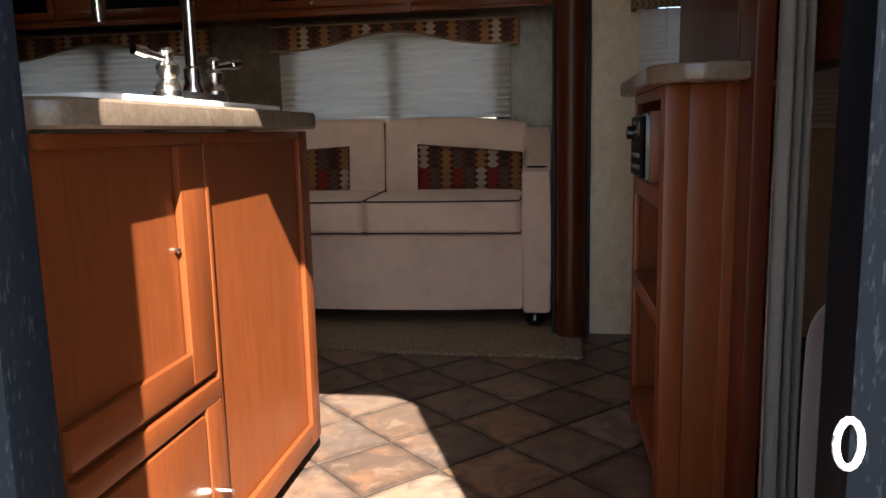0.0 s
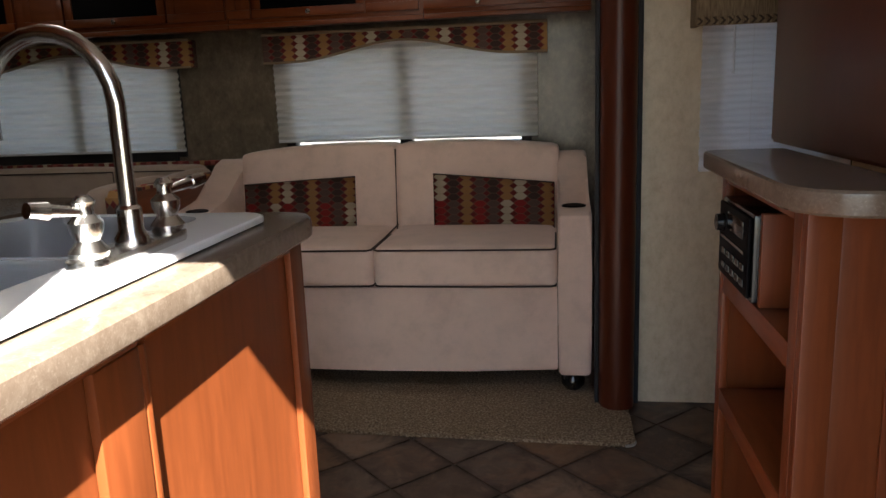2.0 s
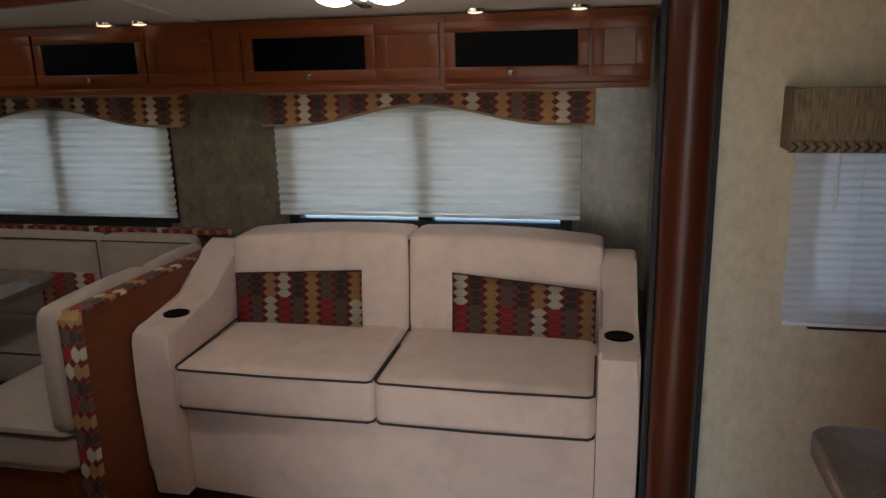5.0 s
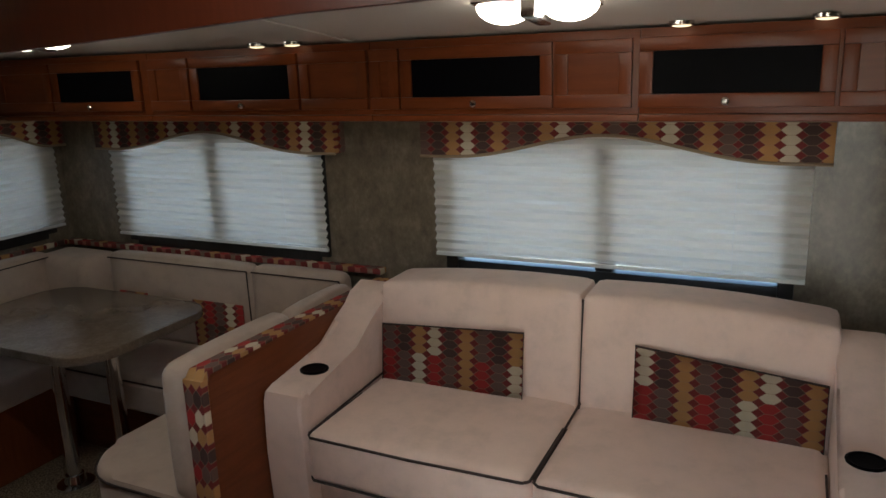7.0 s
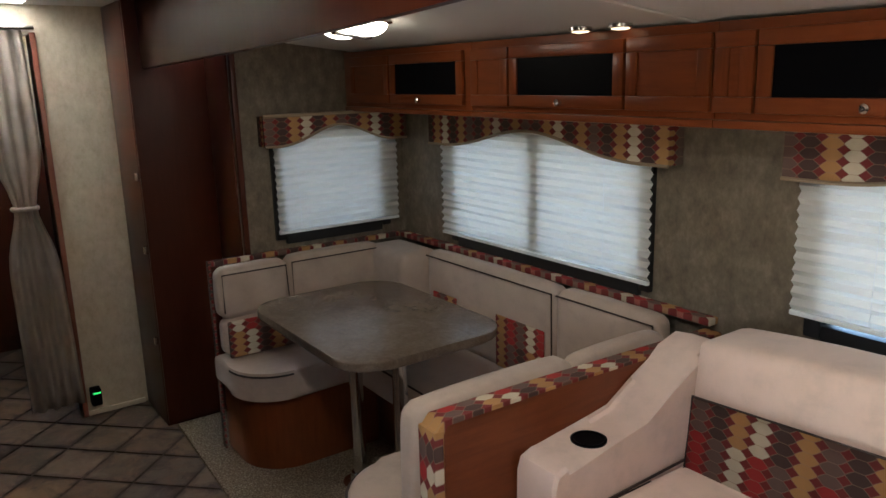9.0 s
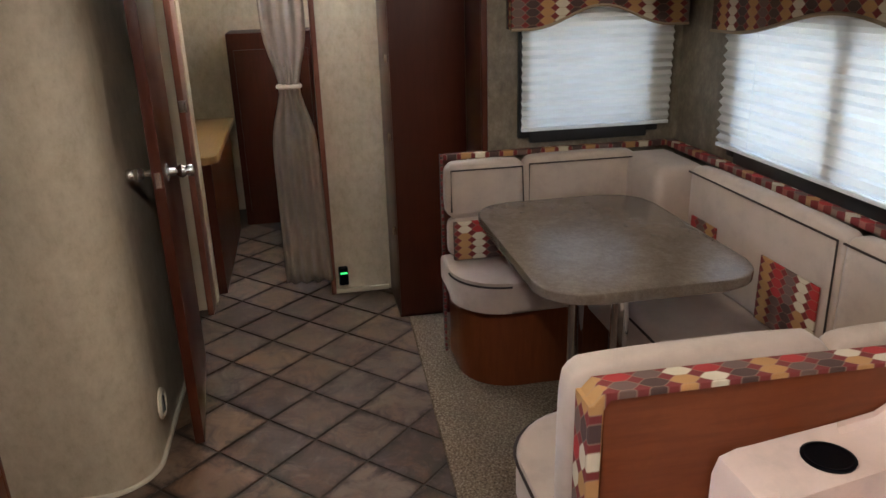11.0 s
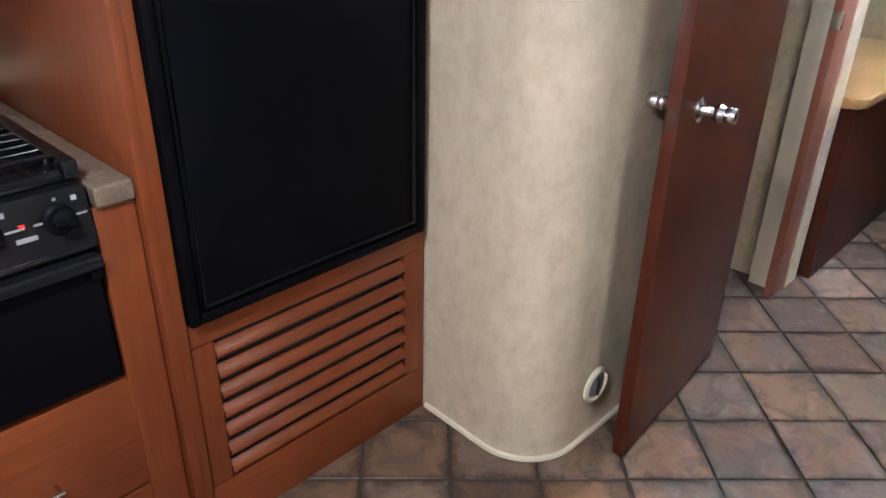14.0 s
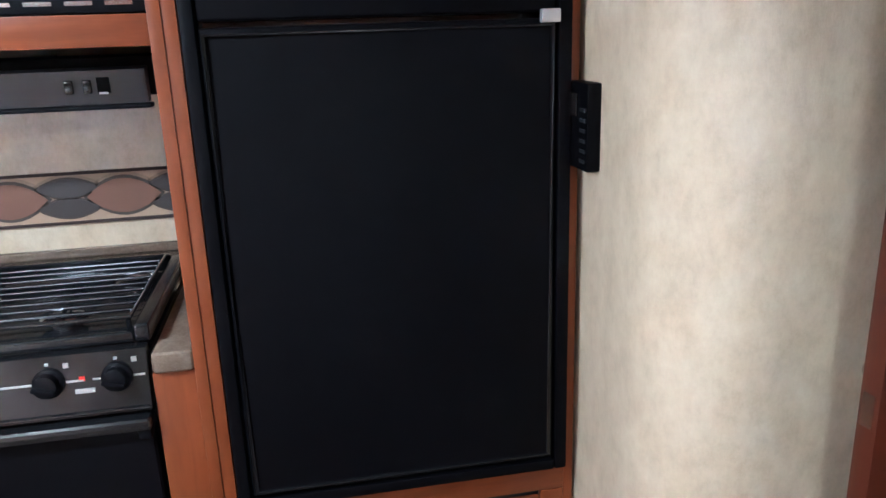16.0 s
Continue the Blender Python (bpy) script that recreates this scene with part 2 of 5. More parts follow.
SHADE = shade_mat("pleated_shade_cloth", (0.8, 0.78, 0.74), 0.3)
SLAT = shade_mat("white_blind_slat", (0.82, 0.84, 0.88), 0.4)
DOME = shade_mat("translucent_white_dome", (0.92, 0.92, 0.92), 0.75)
GLASS = mat("window_glass", (1, 1, 1), 0.0)
nodes(GLASS)[2].inputs["Transmission Weight"].default_value = 1.0
GLASS_FROST = mat("frosted_lamp_glass", (0.9, 0.85, 0.75), 0.4)
nodes(GLASS_FROST)[2].inputs["Emission Color"].default_value = (1.0, 0.87, 0.7, 1)
nodes(GLASS_FROST)[2].inputs["Emission Strength"].default_value = 0.7
# Stronger glow, only for the unseen fill lamp over the aisle.
FILL_LAMP_GLASS = mat("fill_lamp_glass", (0.9, 0.88, 0.84), 0.4)
nodes(FILL_LAMP_GLASS)[2].inputs["Emission Color"].default_value = (1.0, 0.92, 0.82, 1)
nodes(FILL_LAMP_GLASS)[2].inputs["Emission Strength"].default_value = 3.0
PUCK_LENS = mat("warm_puck_lens", (0.9, 0.8, 0.65), 0.4)
nodes(PUCK_LENS)[2].inputs["Emission Color"].default_value = (1.0, 0.72, 0.42, 1)
nodes(PUCK_LENS)[2].inputs["Emission Strength"].default_value = 0.1
GROUND = mat("gravel_ground", (0.3, 0.27, 0.23), 0.9)
base(GROUND, ramp(GROUND, noise_tex(GROUND, 3, 8), [(0.3, (0.06, 0.055, 0.05)), (0.7, (0.14, 0.13, 0.115))]))
LEDGREEN = mat("green_indicator", (0.1, 0.8, 0.2), 0.5)
nodes(LEDGREEN)[2].inputs["Emission Color"].default_value = (0.1, 1.0, 0.2, 1)
nodes(LEDGREEN)[2].inputs["Emission Strength"].default_value = 0.03
BAMBOO = mat("woven_brown_valance_cloth", (0.2, 0.14, 0.08), 0.85)
base(BAMBOO, ramp(BAMBOO, noise_tex(BAMBOO, 60, 3, (5, 5, 0.3)), [(0.35, (0.12, 0.08, 0.045)), (0.65, (0.27, 0.2, 0.12))]))


# ---- mesh helpers ----
def thing(name, label, category, group="", at=(0, 0, 0)):
    ob = new(name)
    ob.location = at
    ob.empty_display_size = 0.1
    return tagged(ob, label, category, group)


def mesh_of(name, bm, material, smooth=None):
    me = bpy.data.meshes.new(name)
    bmesh.ops.recalc_face_normals(bm, faces=bm.faces)
    if smooth is not None:
        for f in bm.faces:
            f.smooth = True
        for e in bm.edges:
            e.smooth = not (e.is_manifold and e.calc_face_angle(0) > radians(smooth))
    bm.to_mesh(me)
    bm.free()
    me.materials.append(material)
    return me


def part(name, bm, material, parent, label="", smooth=35):
    ob = new(name, mesh_of(name, bm, material, smooth))
    if parent is not None:
        ob.parent = parent
        if parent.type == "EMPTY" and parent.parent is None:
            ob.matrix_parent_inverse = Matrix.Translation(-parent.location)
    return tagged(ob, label)


def setting(name, bm, material, label, category="wall", smooth=35):
    return tagged(new(name, mesh_of(name, bm, material, smooth)), label, category, kind="structure")


def box(x0, x1, y0, y1, z0, z1, bev=0.0, seg=2, bm=None):
    one = bmesh.new()
    bmesh.ops.create_cube(one, size=1)
    for v in one.verts:
        v.co = Vector(((x0 + x1) / 2 + v.co.x * abs(x1 - x0), (y0 + y1) / 2 + v.co.y * abs(y1 - y0), (z0 + z1) / 2 + v.co.z * abs(z1 - z0)))
    if bev:
        bmesh.ops.bevel(one, geom=one.edges[:], offset=bev, segments=seg, affect="EDGES", profile=0.6)
    return join(bm, one)


def join(bm, other):
    if bm is None:
        return other
    me = bpy.data.meshes.new("tmp")
    other.to_mesh(me)
    other.free()
    bm.from_mesh(me)
    bpy.data.meshes.remove(me)
    return bm


def move(bm, m):
    bmesh.ops.transform(bm, matrix=m, verts=bm.verts)
    return bm


def prism(points, axis, a, b, bev=0.0, bm=None, seg=2):
    """Extrudes a closed outline. axis z: points are x,y; axis y: x,z; axis x: y,z."""
    one = bmesh.new()
    def at(p, h):
        return {"z": (p[0], p[1], h), "y": (p[0], h, p[1]), "x": (h, p[0], p[1])}[axis]
    lo = [one.verts.new(at(p, a)) for p in points]
    hi = [one.verts.new(at(p, b)) for p in points]
    caps = [one.faces.new(lo), one.faces.new(hi)]
    n = len(points)
    for i in range(n):
        one.faces.new((lo[i], lo[(i + 1) % n], hi[(i + 1) % n], hi[i]))
    if bev:
        rim = [e for e in one.edges if any(f in caps for f in e.link_faces)]
        bmesh.ops.bevel(one, geom=rim, offset=bev, segments=seg, affect="EDGES", profile=0.6)
    return join(bm, one)


def rounded(x0, x1, y0, y1, r, n=6, corners=(1, 1, 1, 1)):
    """Outline of a rectangle; corners: radius factors at x0y0, x1y0, x1y1, x0y1."""
    out = []
    for k, (cx, cy, sx, sy, a0) in enumerate(((x0, y0, 1, 1, 180), (x1, y0, -1, 1, 270), (x1, y1, -1, -1, 0), (x0, y1, 1, -1, 90))):
        q = r * corners[k]
        if q < 1e-4:
            out.append((cx, cy))
            continue
        for i in range(n + 1):
            a = radians(a0 + 90 * i / n)
            out.append((cx + sx * q + q * math.cos(a), cy + sy * q + q * math.sin(a)))
    return out


def soft_box(x0, x1, y0, y1, z0, z1, r=0.04, n=10, puff=0.0, bm=None):
    """A cushion: a box with large round edges and slightly swollen faces."""
    one = bmesh.new()
    bmesh.ops.create_cube(one, size=2)
    bmesh.ops.subdivide_edges(one, edges=one.edges[:], cuts=n, use_grid_fill=True)
    h = Vector((abs(x1 - x0) / 2, abs(y1 - y0) / 2, abs(z1 - z0) / 2))
    r = min(r, h.x * 0.98, h.y * 0.98, h.z * 0.98)
    c = Vector(((x0 + x1) / 2, (y0 + y1) / 2, (z0 + z1) / 2))
    for v in one.verts:
        g = v.co.copy()
        w = Vector([math.copysign(1, t) * (abs(t) ** 0.6) for t in g])
        p = Vector([w[k] * h[k] for k in range(3)])
        core = Vector([max(-(h[k] - r), min(h[k] - r, p[k])) for k in range(3)])
        d = p - core
        if d.length > 1e-9:
            big = max(abs(d[k]) for k in range(3))
            p = core + d.normalized() * min(r, d.length if d.length < r and big < r * 0.999 else r)
        for k in range(3):
            a, b_ = (k + 1) % 3, (k + 2) % 3
            if abs(g[k]) > 0.999:
                p[k] += math.copysign(puff * (1 - g[a] ** 2) * (1 - g[b_] ** 2), g[k])
        v.co = c + p
    return join(bm, one)


def cyl(p, q, r, n=16, r2=None, bm=None):
    one = bmesh.new()
    p, q = Vector(p), Vector(q)
    bmesh.ops.create_cone(one, cap_ends=True, segments=n, radius1=r, radius2=r if r2 is None else r2, depth=(q - p).length)
    turn = (q - p).to_track_quat("Z", "Y").to_matrix().to_4x4()
    move(one, Matrix.Translation((p + q) / 2) @ turn)
    return join(bm, one)


def lathe(profile, at, axis=(0, 0, 1), n=20, bm=None):
    """Turns a profile of (radius, height) round an axis."""
    one = bmesh.new()
    rings = []
    for r, h in profile:
        rings.append([one.verts.new((max(r, 1e-4) * math.cos(2 * math.pi * i / n), max(r, 1e-4) * math.sin(2 * math.pi * i / n), h)) for i in range(n)])
    for a, b_ in zip(rings, rings[1:]):
        for i in range(n):
            one.faces.new((a[i], a[(i + 1) % n], b_[(i + 1) % n], b_[i]))
    one.faces.new(rings[0])
    one.faces.new(rings[-1])
    move(one, Matrix.Translation(at) @ Vector(axis).to_track_quat("Z", "Y").to_matrix().to_4x4())
    return join(bm, one)


def tube(points, r, n=8, bm=None, closed=False):
    one = bmesh.new()
    pts = [Vector(p) for p in points]
    rings, up = [], Vector((0.13, 0.21, 0.97))
    for i, p in enumerate(pts):
        a = pts[i - 1] if i or closed else p
        b_ = pts[(i + 1) % len(pts)] if i < len(pts) - 1 or closed else p
        d = (b_ - a).normalized()
        s = d.cross(up)
        if s.length < 0.05:
            s = d.cross(Vector((1, 0, 0)))
        s.normalize()
        w = d.cross(s)
        rings.append([one.verts.new(p + r * (math.cos(2 * math.pi * k / n) * s + math.sin(2 * math.pi * k / n) * w)) for k in range(n)])
    pairs = list(zip(rings, rings[1:])) + ([(rings[-1], rings[0])] if closed else [])
    for a, b_ in pairs:
        for k in range(n):
            one.faces.new((a[k], a[(k + 1) % n], b_[(k + 1) % n], b_[k]))
    if not closed:
        one.faces.new(rings[0])
        one.faces.new(rings[-1])
    return join(bm, one)


def wall_along(axis, a, b, u0, u1, z0, z1, holes=()):
    """A wall between planes a and b of the axis, with openings (u0, u1, z0, z1) through it."""
    us = sorted({u0, u1, *[h[0] for h in holes], *[h[1] for h in holes]})
    bm = None
    for p, q in zip(us, us[1:]):
        spans = [(z0, z1)]
        for h in holes:
            if h[0] <= p and q <= h[1]:
                spans = [s for lo, hi in spans for s in ((lo, min(hi, h[2])), (max(lo, h[3]), hi)) if s[1] - s[0] > 1e-4]
        for lo, hi in spans:
            bm = box(a, b, p, q, lo, hi, bm=bm) if axis == "x" else box(p, q, a, b, lo, hi, bm=bm)
    return bm


# ---- the setting ----
CEIL_Z = 1.98
setting("ground", box(-60, 60, -60, 60, -0.85, -0.75), GROUND, "pale gravel ground outside the trailer", "ground")
setting("floor", box(-6.2, 2.9, 0.5, 3.24, -0.12, -0.006), GROUT, "dark grouted subfloor under slate-look tiles", "floor")
setting("floor_slide", box(-3.7, 0.08, 3.24, 4.1, -0.12, -0.006), GROUT, "subfloor of the slide-out", "floor")

W1, W2, W3 = (-1.47, -0.32, 0.924, 1.40), (-3.13, -2.06, 0.925, 1.40), (3.36, 3.9, 0.95, 1.40)
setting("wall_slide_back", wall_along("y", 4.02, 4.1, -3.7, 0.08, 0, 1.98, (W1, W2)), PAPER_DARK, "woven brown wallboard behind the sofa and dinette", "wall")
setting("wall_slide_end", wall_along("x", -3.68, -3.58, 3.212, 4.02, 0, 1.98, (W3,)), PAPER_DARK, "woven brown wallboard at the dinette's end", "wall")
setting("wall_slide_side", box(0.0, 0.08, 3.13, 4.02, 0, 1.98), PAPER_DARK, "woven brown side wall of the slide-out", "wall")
W4 = (0.36, 0.78, 0.9, 1.4)
setting("wall_street", wall_along("y", 3.14, 3.24, 0.082, 2.9, 0, CEIL_Z, (W4,)), PAPER, "mottled tan wallboard with a blind-covered window", "wall")
setting("wall_front", box(2.8, 2.9, 0.5, 3.14, 0, CEIL_Z), PAPER, "plain tan wall of the bedroom", "wall")

# entry wall with the rounded doorway
DX0, DX1, DY, DTOP = -0.532, 0.175, 0.55, 1.87
bm = join(wall_along("y", 0.5, DY, -6.2, DX0, 0, CEIL_Z), wall_along("y", 0.5, DY, DX1, 2.9, 0, CEIL_Z))
arch = [(DX0, CEIL_Z), (DX0, DTOP - 0.12)]
arch += [(DX0 + 0.12 - 0.12 * math.cos(radians(a)), DTOP - 0.12 + 0.12 * math.sin(radians(a))) for a in range(0, 91, 15)]
arch += [(DX1 - 0.12 + 0.12 * math.sin(radians(a)), DTOP - 0.12 + 0.12 * math.cos(radians(a))) for a in range(0, 91, 15)]
arch += [(DX1, CEIL_Z)]
bm = prism(arch, "y", 0.5, DY, bm=bm)
setting("wall_entry", bm, PAPER, "tan wall with the rounded entry doorway", "wall")
bm = wall_along("y", 0.66, 0.76, -2.86, -0.73, 0, CEIL_Z)
setting("wall_kitchen", bm, PAPER, "mottled tan wallboard behind the kitchen counter", "wall")

# entry door frame, leaf and step
ent = tagged(thing("door_1", "dark entry doorway frame with rubber seal", "door", at=(DX0, DY, 0)), kind="structure")
part("frame_side", box(DX0 - 0.06, DX0 + 0.003, 0.49, DY + 0.006, -0.02, DTOP - 0.115, 0.003), JAMB, ent, "dark blue-black ribbed jamb lining")
part("frame_side", box(DX1 - 0.003, DX1 + 0.06, 0.49, DY + 0.006, -0.02, DTOP - 0.115, 0.003), JAMB, ent)
leaf = tagged(thing("door_2", "open entry door swung outwards", "door", at=(DX1, 0.47, 0)), kind="structure")
turn = Matrix.Translation((DX1 + 0.09, 0.46, 0)) @ Matrix.Rotation(radians(-6), 4, "Z")
part("panel", move(prism(rounded(0, 0.66, 0, DTOP - 0.02, 0.12), "y", -0.02, 0.02, 0.005), turn), WHITE_PLASTIC, leaf)
hook = thing("door_hook", "white plastic catch ring on the dark jamb", "hook", at=(0.172, 0.49, 0.64))
part("ring", tube([(0.172 + 0.009 * math.cos(radians(a)), 0.49, 0.645 + 0.019 * math.sin(radians(a))) for a in range(0, 360, 20)], 0.003, closed=True), WHITE_PLASTIC, hook)
step = thing("entry_step", "folding metal entry step below the doorway", "step", at=(-0.17, 0.3, -0.75))
for k in range(2):
    part("tread", box(-0.5, 0.16, 0.22 - 0.25 * k, 0.46 - 0.25 * k, -0.26 - 0.22 * k, -0.23 - 0.22 * k, 0.006), BLACK_SOFT, step)
    part("side_arm", box(-0.51 + 0.65 * k, -0.49 + 0.65 * k, -0.05, 0.5, -0.75, -0.2, 0.004), BLACK_SOFT, step)

# ceilings
SK = (-4.33, -3.95, 2.02, 2.55)
bm = box(-6.2, SK[0], 0.5, 2.96, CEIL_Z, CEIL_Z + 0.1)
bm = box(SK[1], 2.9, 0.5, 2.96, CEIL_Z, CEIL_Z + 0.1, bm=bm)
bm = box(SK[0], SK[1], 0.5, SK[2], CEIL_Z, CEIL_Z + 0.1, bm=bm)
bm = box(SK[0], SK[1], SK[3], 2.96, CEIL_Z, CEIL_Z + 0.1, bm=bm)
setting("ceiling", bm, CEIL, "white vinyl ceiling", "ceiling")
skl = tagged(thing("window_5", "white translucent roof vent over the rear passage", "window", at=(-4.14, 2.25, CEIL_Z)), kind="structure")
part("dome", box(SK[0] - 0.02, SK[1] + 0.02, SK[2] - 0.02, SK[3] + 0.02, CEIL_Z + 0.101, CEIL_Z + 0.106), DOME, skl)
bm = prism([(2.96, 1.835), (4.02, 1.712), (4.02, 2.08), (2.96, 2.08)], "x", -3.7, 0.08)
setting("ceiling_slide", bm, CEIL, "white sloping ceiling of the slide-out with a seam", "ceiling")
setting("trim_seam", prism([(2.965, 1.8338), (4.015, 1.712), (4.015, 1.706), (2.965, 1.8278)], "x", -1.712, -1.688, 0.002), CEIL, "white seam batten across the slide-out ceiling", "trim")
setting("ceiling_front", box(0.08, 2.9, 2.96, 3.24, CEIL_Z, CEIL_Z + 0.1), CEIL, "white ceiling over the window", "ceiling")
prof = [(-3.98, 1.685), (-2.8, 1.715), (-2.3, 1.732), (-1.85, 1.752), (-1.35, 1.778), (-0.6, 1.797), (0.0, 1.81), (0.06, 1.81)]
setting("header_trim", prism(prof + [(0.06, 1.98), (-3.98, 1.98)], "y", 2.93, 2.96, 0.004), DOORWOOD, "dark arched wooden header over the slide-out", "trim")

# slide-out post: half-round column with black seals
col = [(-0.03 + 0.0, 3.13)] + [(0.034 - 0.062 * math.cos(radians(a)), 3.08 - 0.062 * math.sin(radians(a))) for a in range(0, 181, 12)] + [(0.096, 3.13)]
pst = tagged(thing("trim_post", "half-round dark cherry post beside the sofa", "post", at=(0.034, 3.08, 0)), kind="structure")
part("column", prism(col, "z", 0.012, 1.98), DOORWOOD, pst)
part("seal", box(-0.044, -0.03, 3.085, 3.13, 0.012, 1.98, 0.003), SEAL, pst)
part("seal", box(0.098, 0.114, 3.09, 3.138, 0.012, 1.98, 0.003), SEAL, pst)

# rear end: bathroom volume with a round corner, doorway, wardrobe
R = 0.17
path = [(-2.862, 0.6), (-2.862, 1.5), (-2.852, 1.74)] + [(-2.852 - R + R * math.cos(radians(a)), 1.745 + R * math.sin(radians(a))) for a in range(10, 91, 8)] + [(-3.76, 1.92)]
inner = [(-3.76, 1.88), (-3.03, 1.88), (-2.92, 1.8), (-2.92, 0.6)]
setting("wall_bath", prism(path + inner, "z", 0, CEIL_Z), PAPER, "tan wallboard rounding the bathroom corner", "wall", 50)
bs = bmesh.new()
lo = [(p[0], p[1]) for p in path[1:]]
tube([(x + 0.004, y + 0.004, 0.006) for x, y in lo], 0.009, 6, bm=bs)
setting("baseboard_bath", bs, WHITE_TRIM, "thin cream moulding at the floor", "baseboard")
setting("wall_rear", wall_along("x", -4.46, -4.36, 0.6, 3.14, 0, CEIL_Z, ((1.98, 2.56, 0, 1.85),)), PAPER, "tan rear partition with a curtained doorway", "wall")
setting("baseboard_rear", box(-4.36, -4.345, 2.58, 2.86, 0, 0.025, 0.004), WHITE_TRIM, "thin cream moulding at the floor", "baseboard")
setting("wall_rear_end", box(-6.2, -6.1, 0.6, 3.14, 0, CEIL_Z), PAPER, "plain tan wall of the bunk room", "wall")
setting("wall_rear_street", box(-6.2, -3.972, 3.14, 3.24, 0, CEIL_Z), PAPER, "plain tan wall of the bunk room", "wall")
dj = tagged(thing("door_3", "wooden jamb of the bunk room doorway", "door", at=(-4.36, 1.95, 0)), kind="structure")
part("jamb", box(-4.47, -4.23, 1.945, 1.975, 0, 1.86, 0.005), TRIMWOOD, dj, "reddish wood jamb")
part("jamb_moulding", box(-4.355, -4.3, 1.855, 1.94, 0, 1.9, 0.006), WHITE_TRIM, dj, "cream fluted moulding")
part("jamb", box(-4.47, -4.34, 2.56, 2.585, 0, 1.86, 0.005), TRIMWOOD, dj)
part("strike_plate", box(-4.235, -4.222, 1.95, 1.985, 1.0, 1.055, 0.003), CHROME, dj, "nickel strike plate")

wr = thing("wardrobe", "tall dark mahogany wardrobe beside the dinette", "wardrobe", at=(-4.1, 3.0, 0))
part("side_panel", box(-4.34, -3.97, 2.87, 3.138, 0.004, 1.975, 0.004), DOORWOOD, wr)
part("door", box(-3.968, -3.95, 2.872, 3.205, 0.02, 1.975, 0.004), DOORWOOD, wr)
part("end_post", box(-3.968, -3.69, 3.209, 3.24, 0.016, 1.975, 0.003), DOORWOOD, wr)
part("edge_strip", box(-3.598, -3.574, 3.186, 3.21, 0.016, 1.975, 0.003), DOORWOOD, wr)
for z in (0.42, 0.86, 1.2):
    part("hinge", box(-4.0, -3.975, 2.856, 2.869, z, z + 0.035, 0.002), CHROME, wr)

# bunk room: low counter and dark cabinet seen through the doorway
bk = thing("bunk_counter", "low dark counter with a honey wood top in the bunk room", "counter", at=(-5.0, 2.0, 0))
part("top", prism(rounded(-5.66, -4.46, 1.55, 2.055, 0.06, corners=(0, 1, 1, 0)), "z", 0.7, 0.74, 0.01), OAK, bk)
part("body", box(-5.66, -4.5, 1.55, 2.02, 0, 0.699), DOORWOOD, bk)
ck = thing("bunk_cabinet", "tall dark wooden cabinet in the bunk room", "cabinet", at=(-5.8, 2.5, 0))
part("body", box(-6.09, -5.7, 2.06, 3.1, 0, 1.25, 0.006), DOORWOOD, ck)
for k in range(2):
    part("door", box(-5.7, -5.68, 2.1 + 0.5 * k, 2.56 + 0.5 * k, 0.1, 1.15, 0.006), DOORWOOD, ck)


def pleated_curtain(name, label, top, bottom, tie=None, folds=5, m=None, amp=0.018, thick=0.006):
    """A hanging cloth between two ends at the top and at the bottom; tie: height and width factor of a gathered waist."""
    (ax, ay, az), (bx_, by_, _) = top
    (cx, cy, cz), (dx, dy, _) = bottom
    bm = bmesh.new()
    nu, nv = folds * 8, 30
    d = Vector((bx_ - ax, by_ - ay, 0)).normalized()
    nrm = Vector((-d.y, d.x, 0))
    rows_ = []
    for j in range(nv + 1):
        s = j / nv
        a = Vector((ax + (cx - ax) * s, ay + (cy - ay) * s, az + (cz - az) * s))
        b_ = Vector((bx_ + (dx - bx_) * s, by_ + (dy - by_) * s, az + (cz - az) * s))
        k = 1.0
        if tie:
            k = 1 - (1 - tie[1]) * math.exp(-((a.z - tie[0]) / 0.16) ** 2)
        mid = (a + b_) / 2
        row = []
        for i in range(nu + 1):
            u = i / nu
            p = mid + (a + (b_ - a) * u - mid) * k
            w = math.sin(u * folds * 2 * math.pi + 0.6 * math.sin(3 * s)) * amp * (0.6 + 0.5 * s) * (0.5 + 0.5 * k)
            row.append(bm.verts.new(p + nrm * w))
        rows_.append(row)
    for r1, r2 in zip(rows_, rows_[1:]):
        for i in range(nu):
            bm.faces.new((r1[i], r1[i + 1], r2[i + 1], r2[i]))
    bmesh.ops.solidify(bm, geom=bm.faces[:], thickness=thick)
    ob = thing(name, label, "curtain", at=(cx, cy, cz))
    part("cloth", bm, m or CURTAIN_CLOTH, ob, smooth=80)
    return ob


rc = pleated_curtain("curtain", "beige cloth curtain gathered by a tieback at the doorway", ((-4.33, 2.33, 1.87), (-4.33, 2.53, 1.87)), ((-4.3, 2.34, 0.1), (-4.3, 2.57, 0.1)), (1.08, 0.45), 4)
part("tieback", tube([(-4.33 + 0.035 * math.cos(radians(a)), 2.44 + 0.05 * math.sin(radians(a)), 1.08) for a in range(0, 360, 20)], 0.012, closed=True), CURTAIN_CLOTH, rc)
part("rod", cyl((-4.335, 2.0, 1.88), (-4.335, 2.58, 1.88), 0.01), CHROME, rc)

# air freshener plugged in low on the rear wall
pl = thing("plug_in_device", "small black plug-in device with green light", "device", at=(-4.3, 2.62, 0.14))
part("body", box(-4.358, -4.3, 2.6, 2.65, 0.06, 0.15, 0.01), BLACK_SOFT, pl)
part("light", box(-4.302, -4.297, 2.61, 2.645, 0.125, 0.133), LEDGREEN, pl, "green light bar")

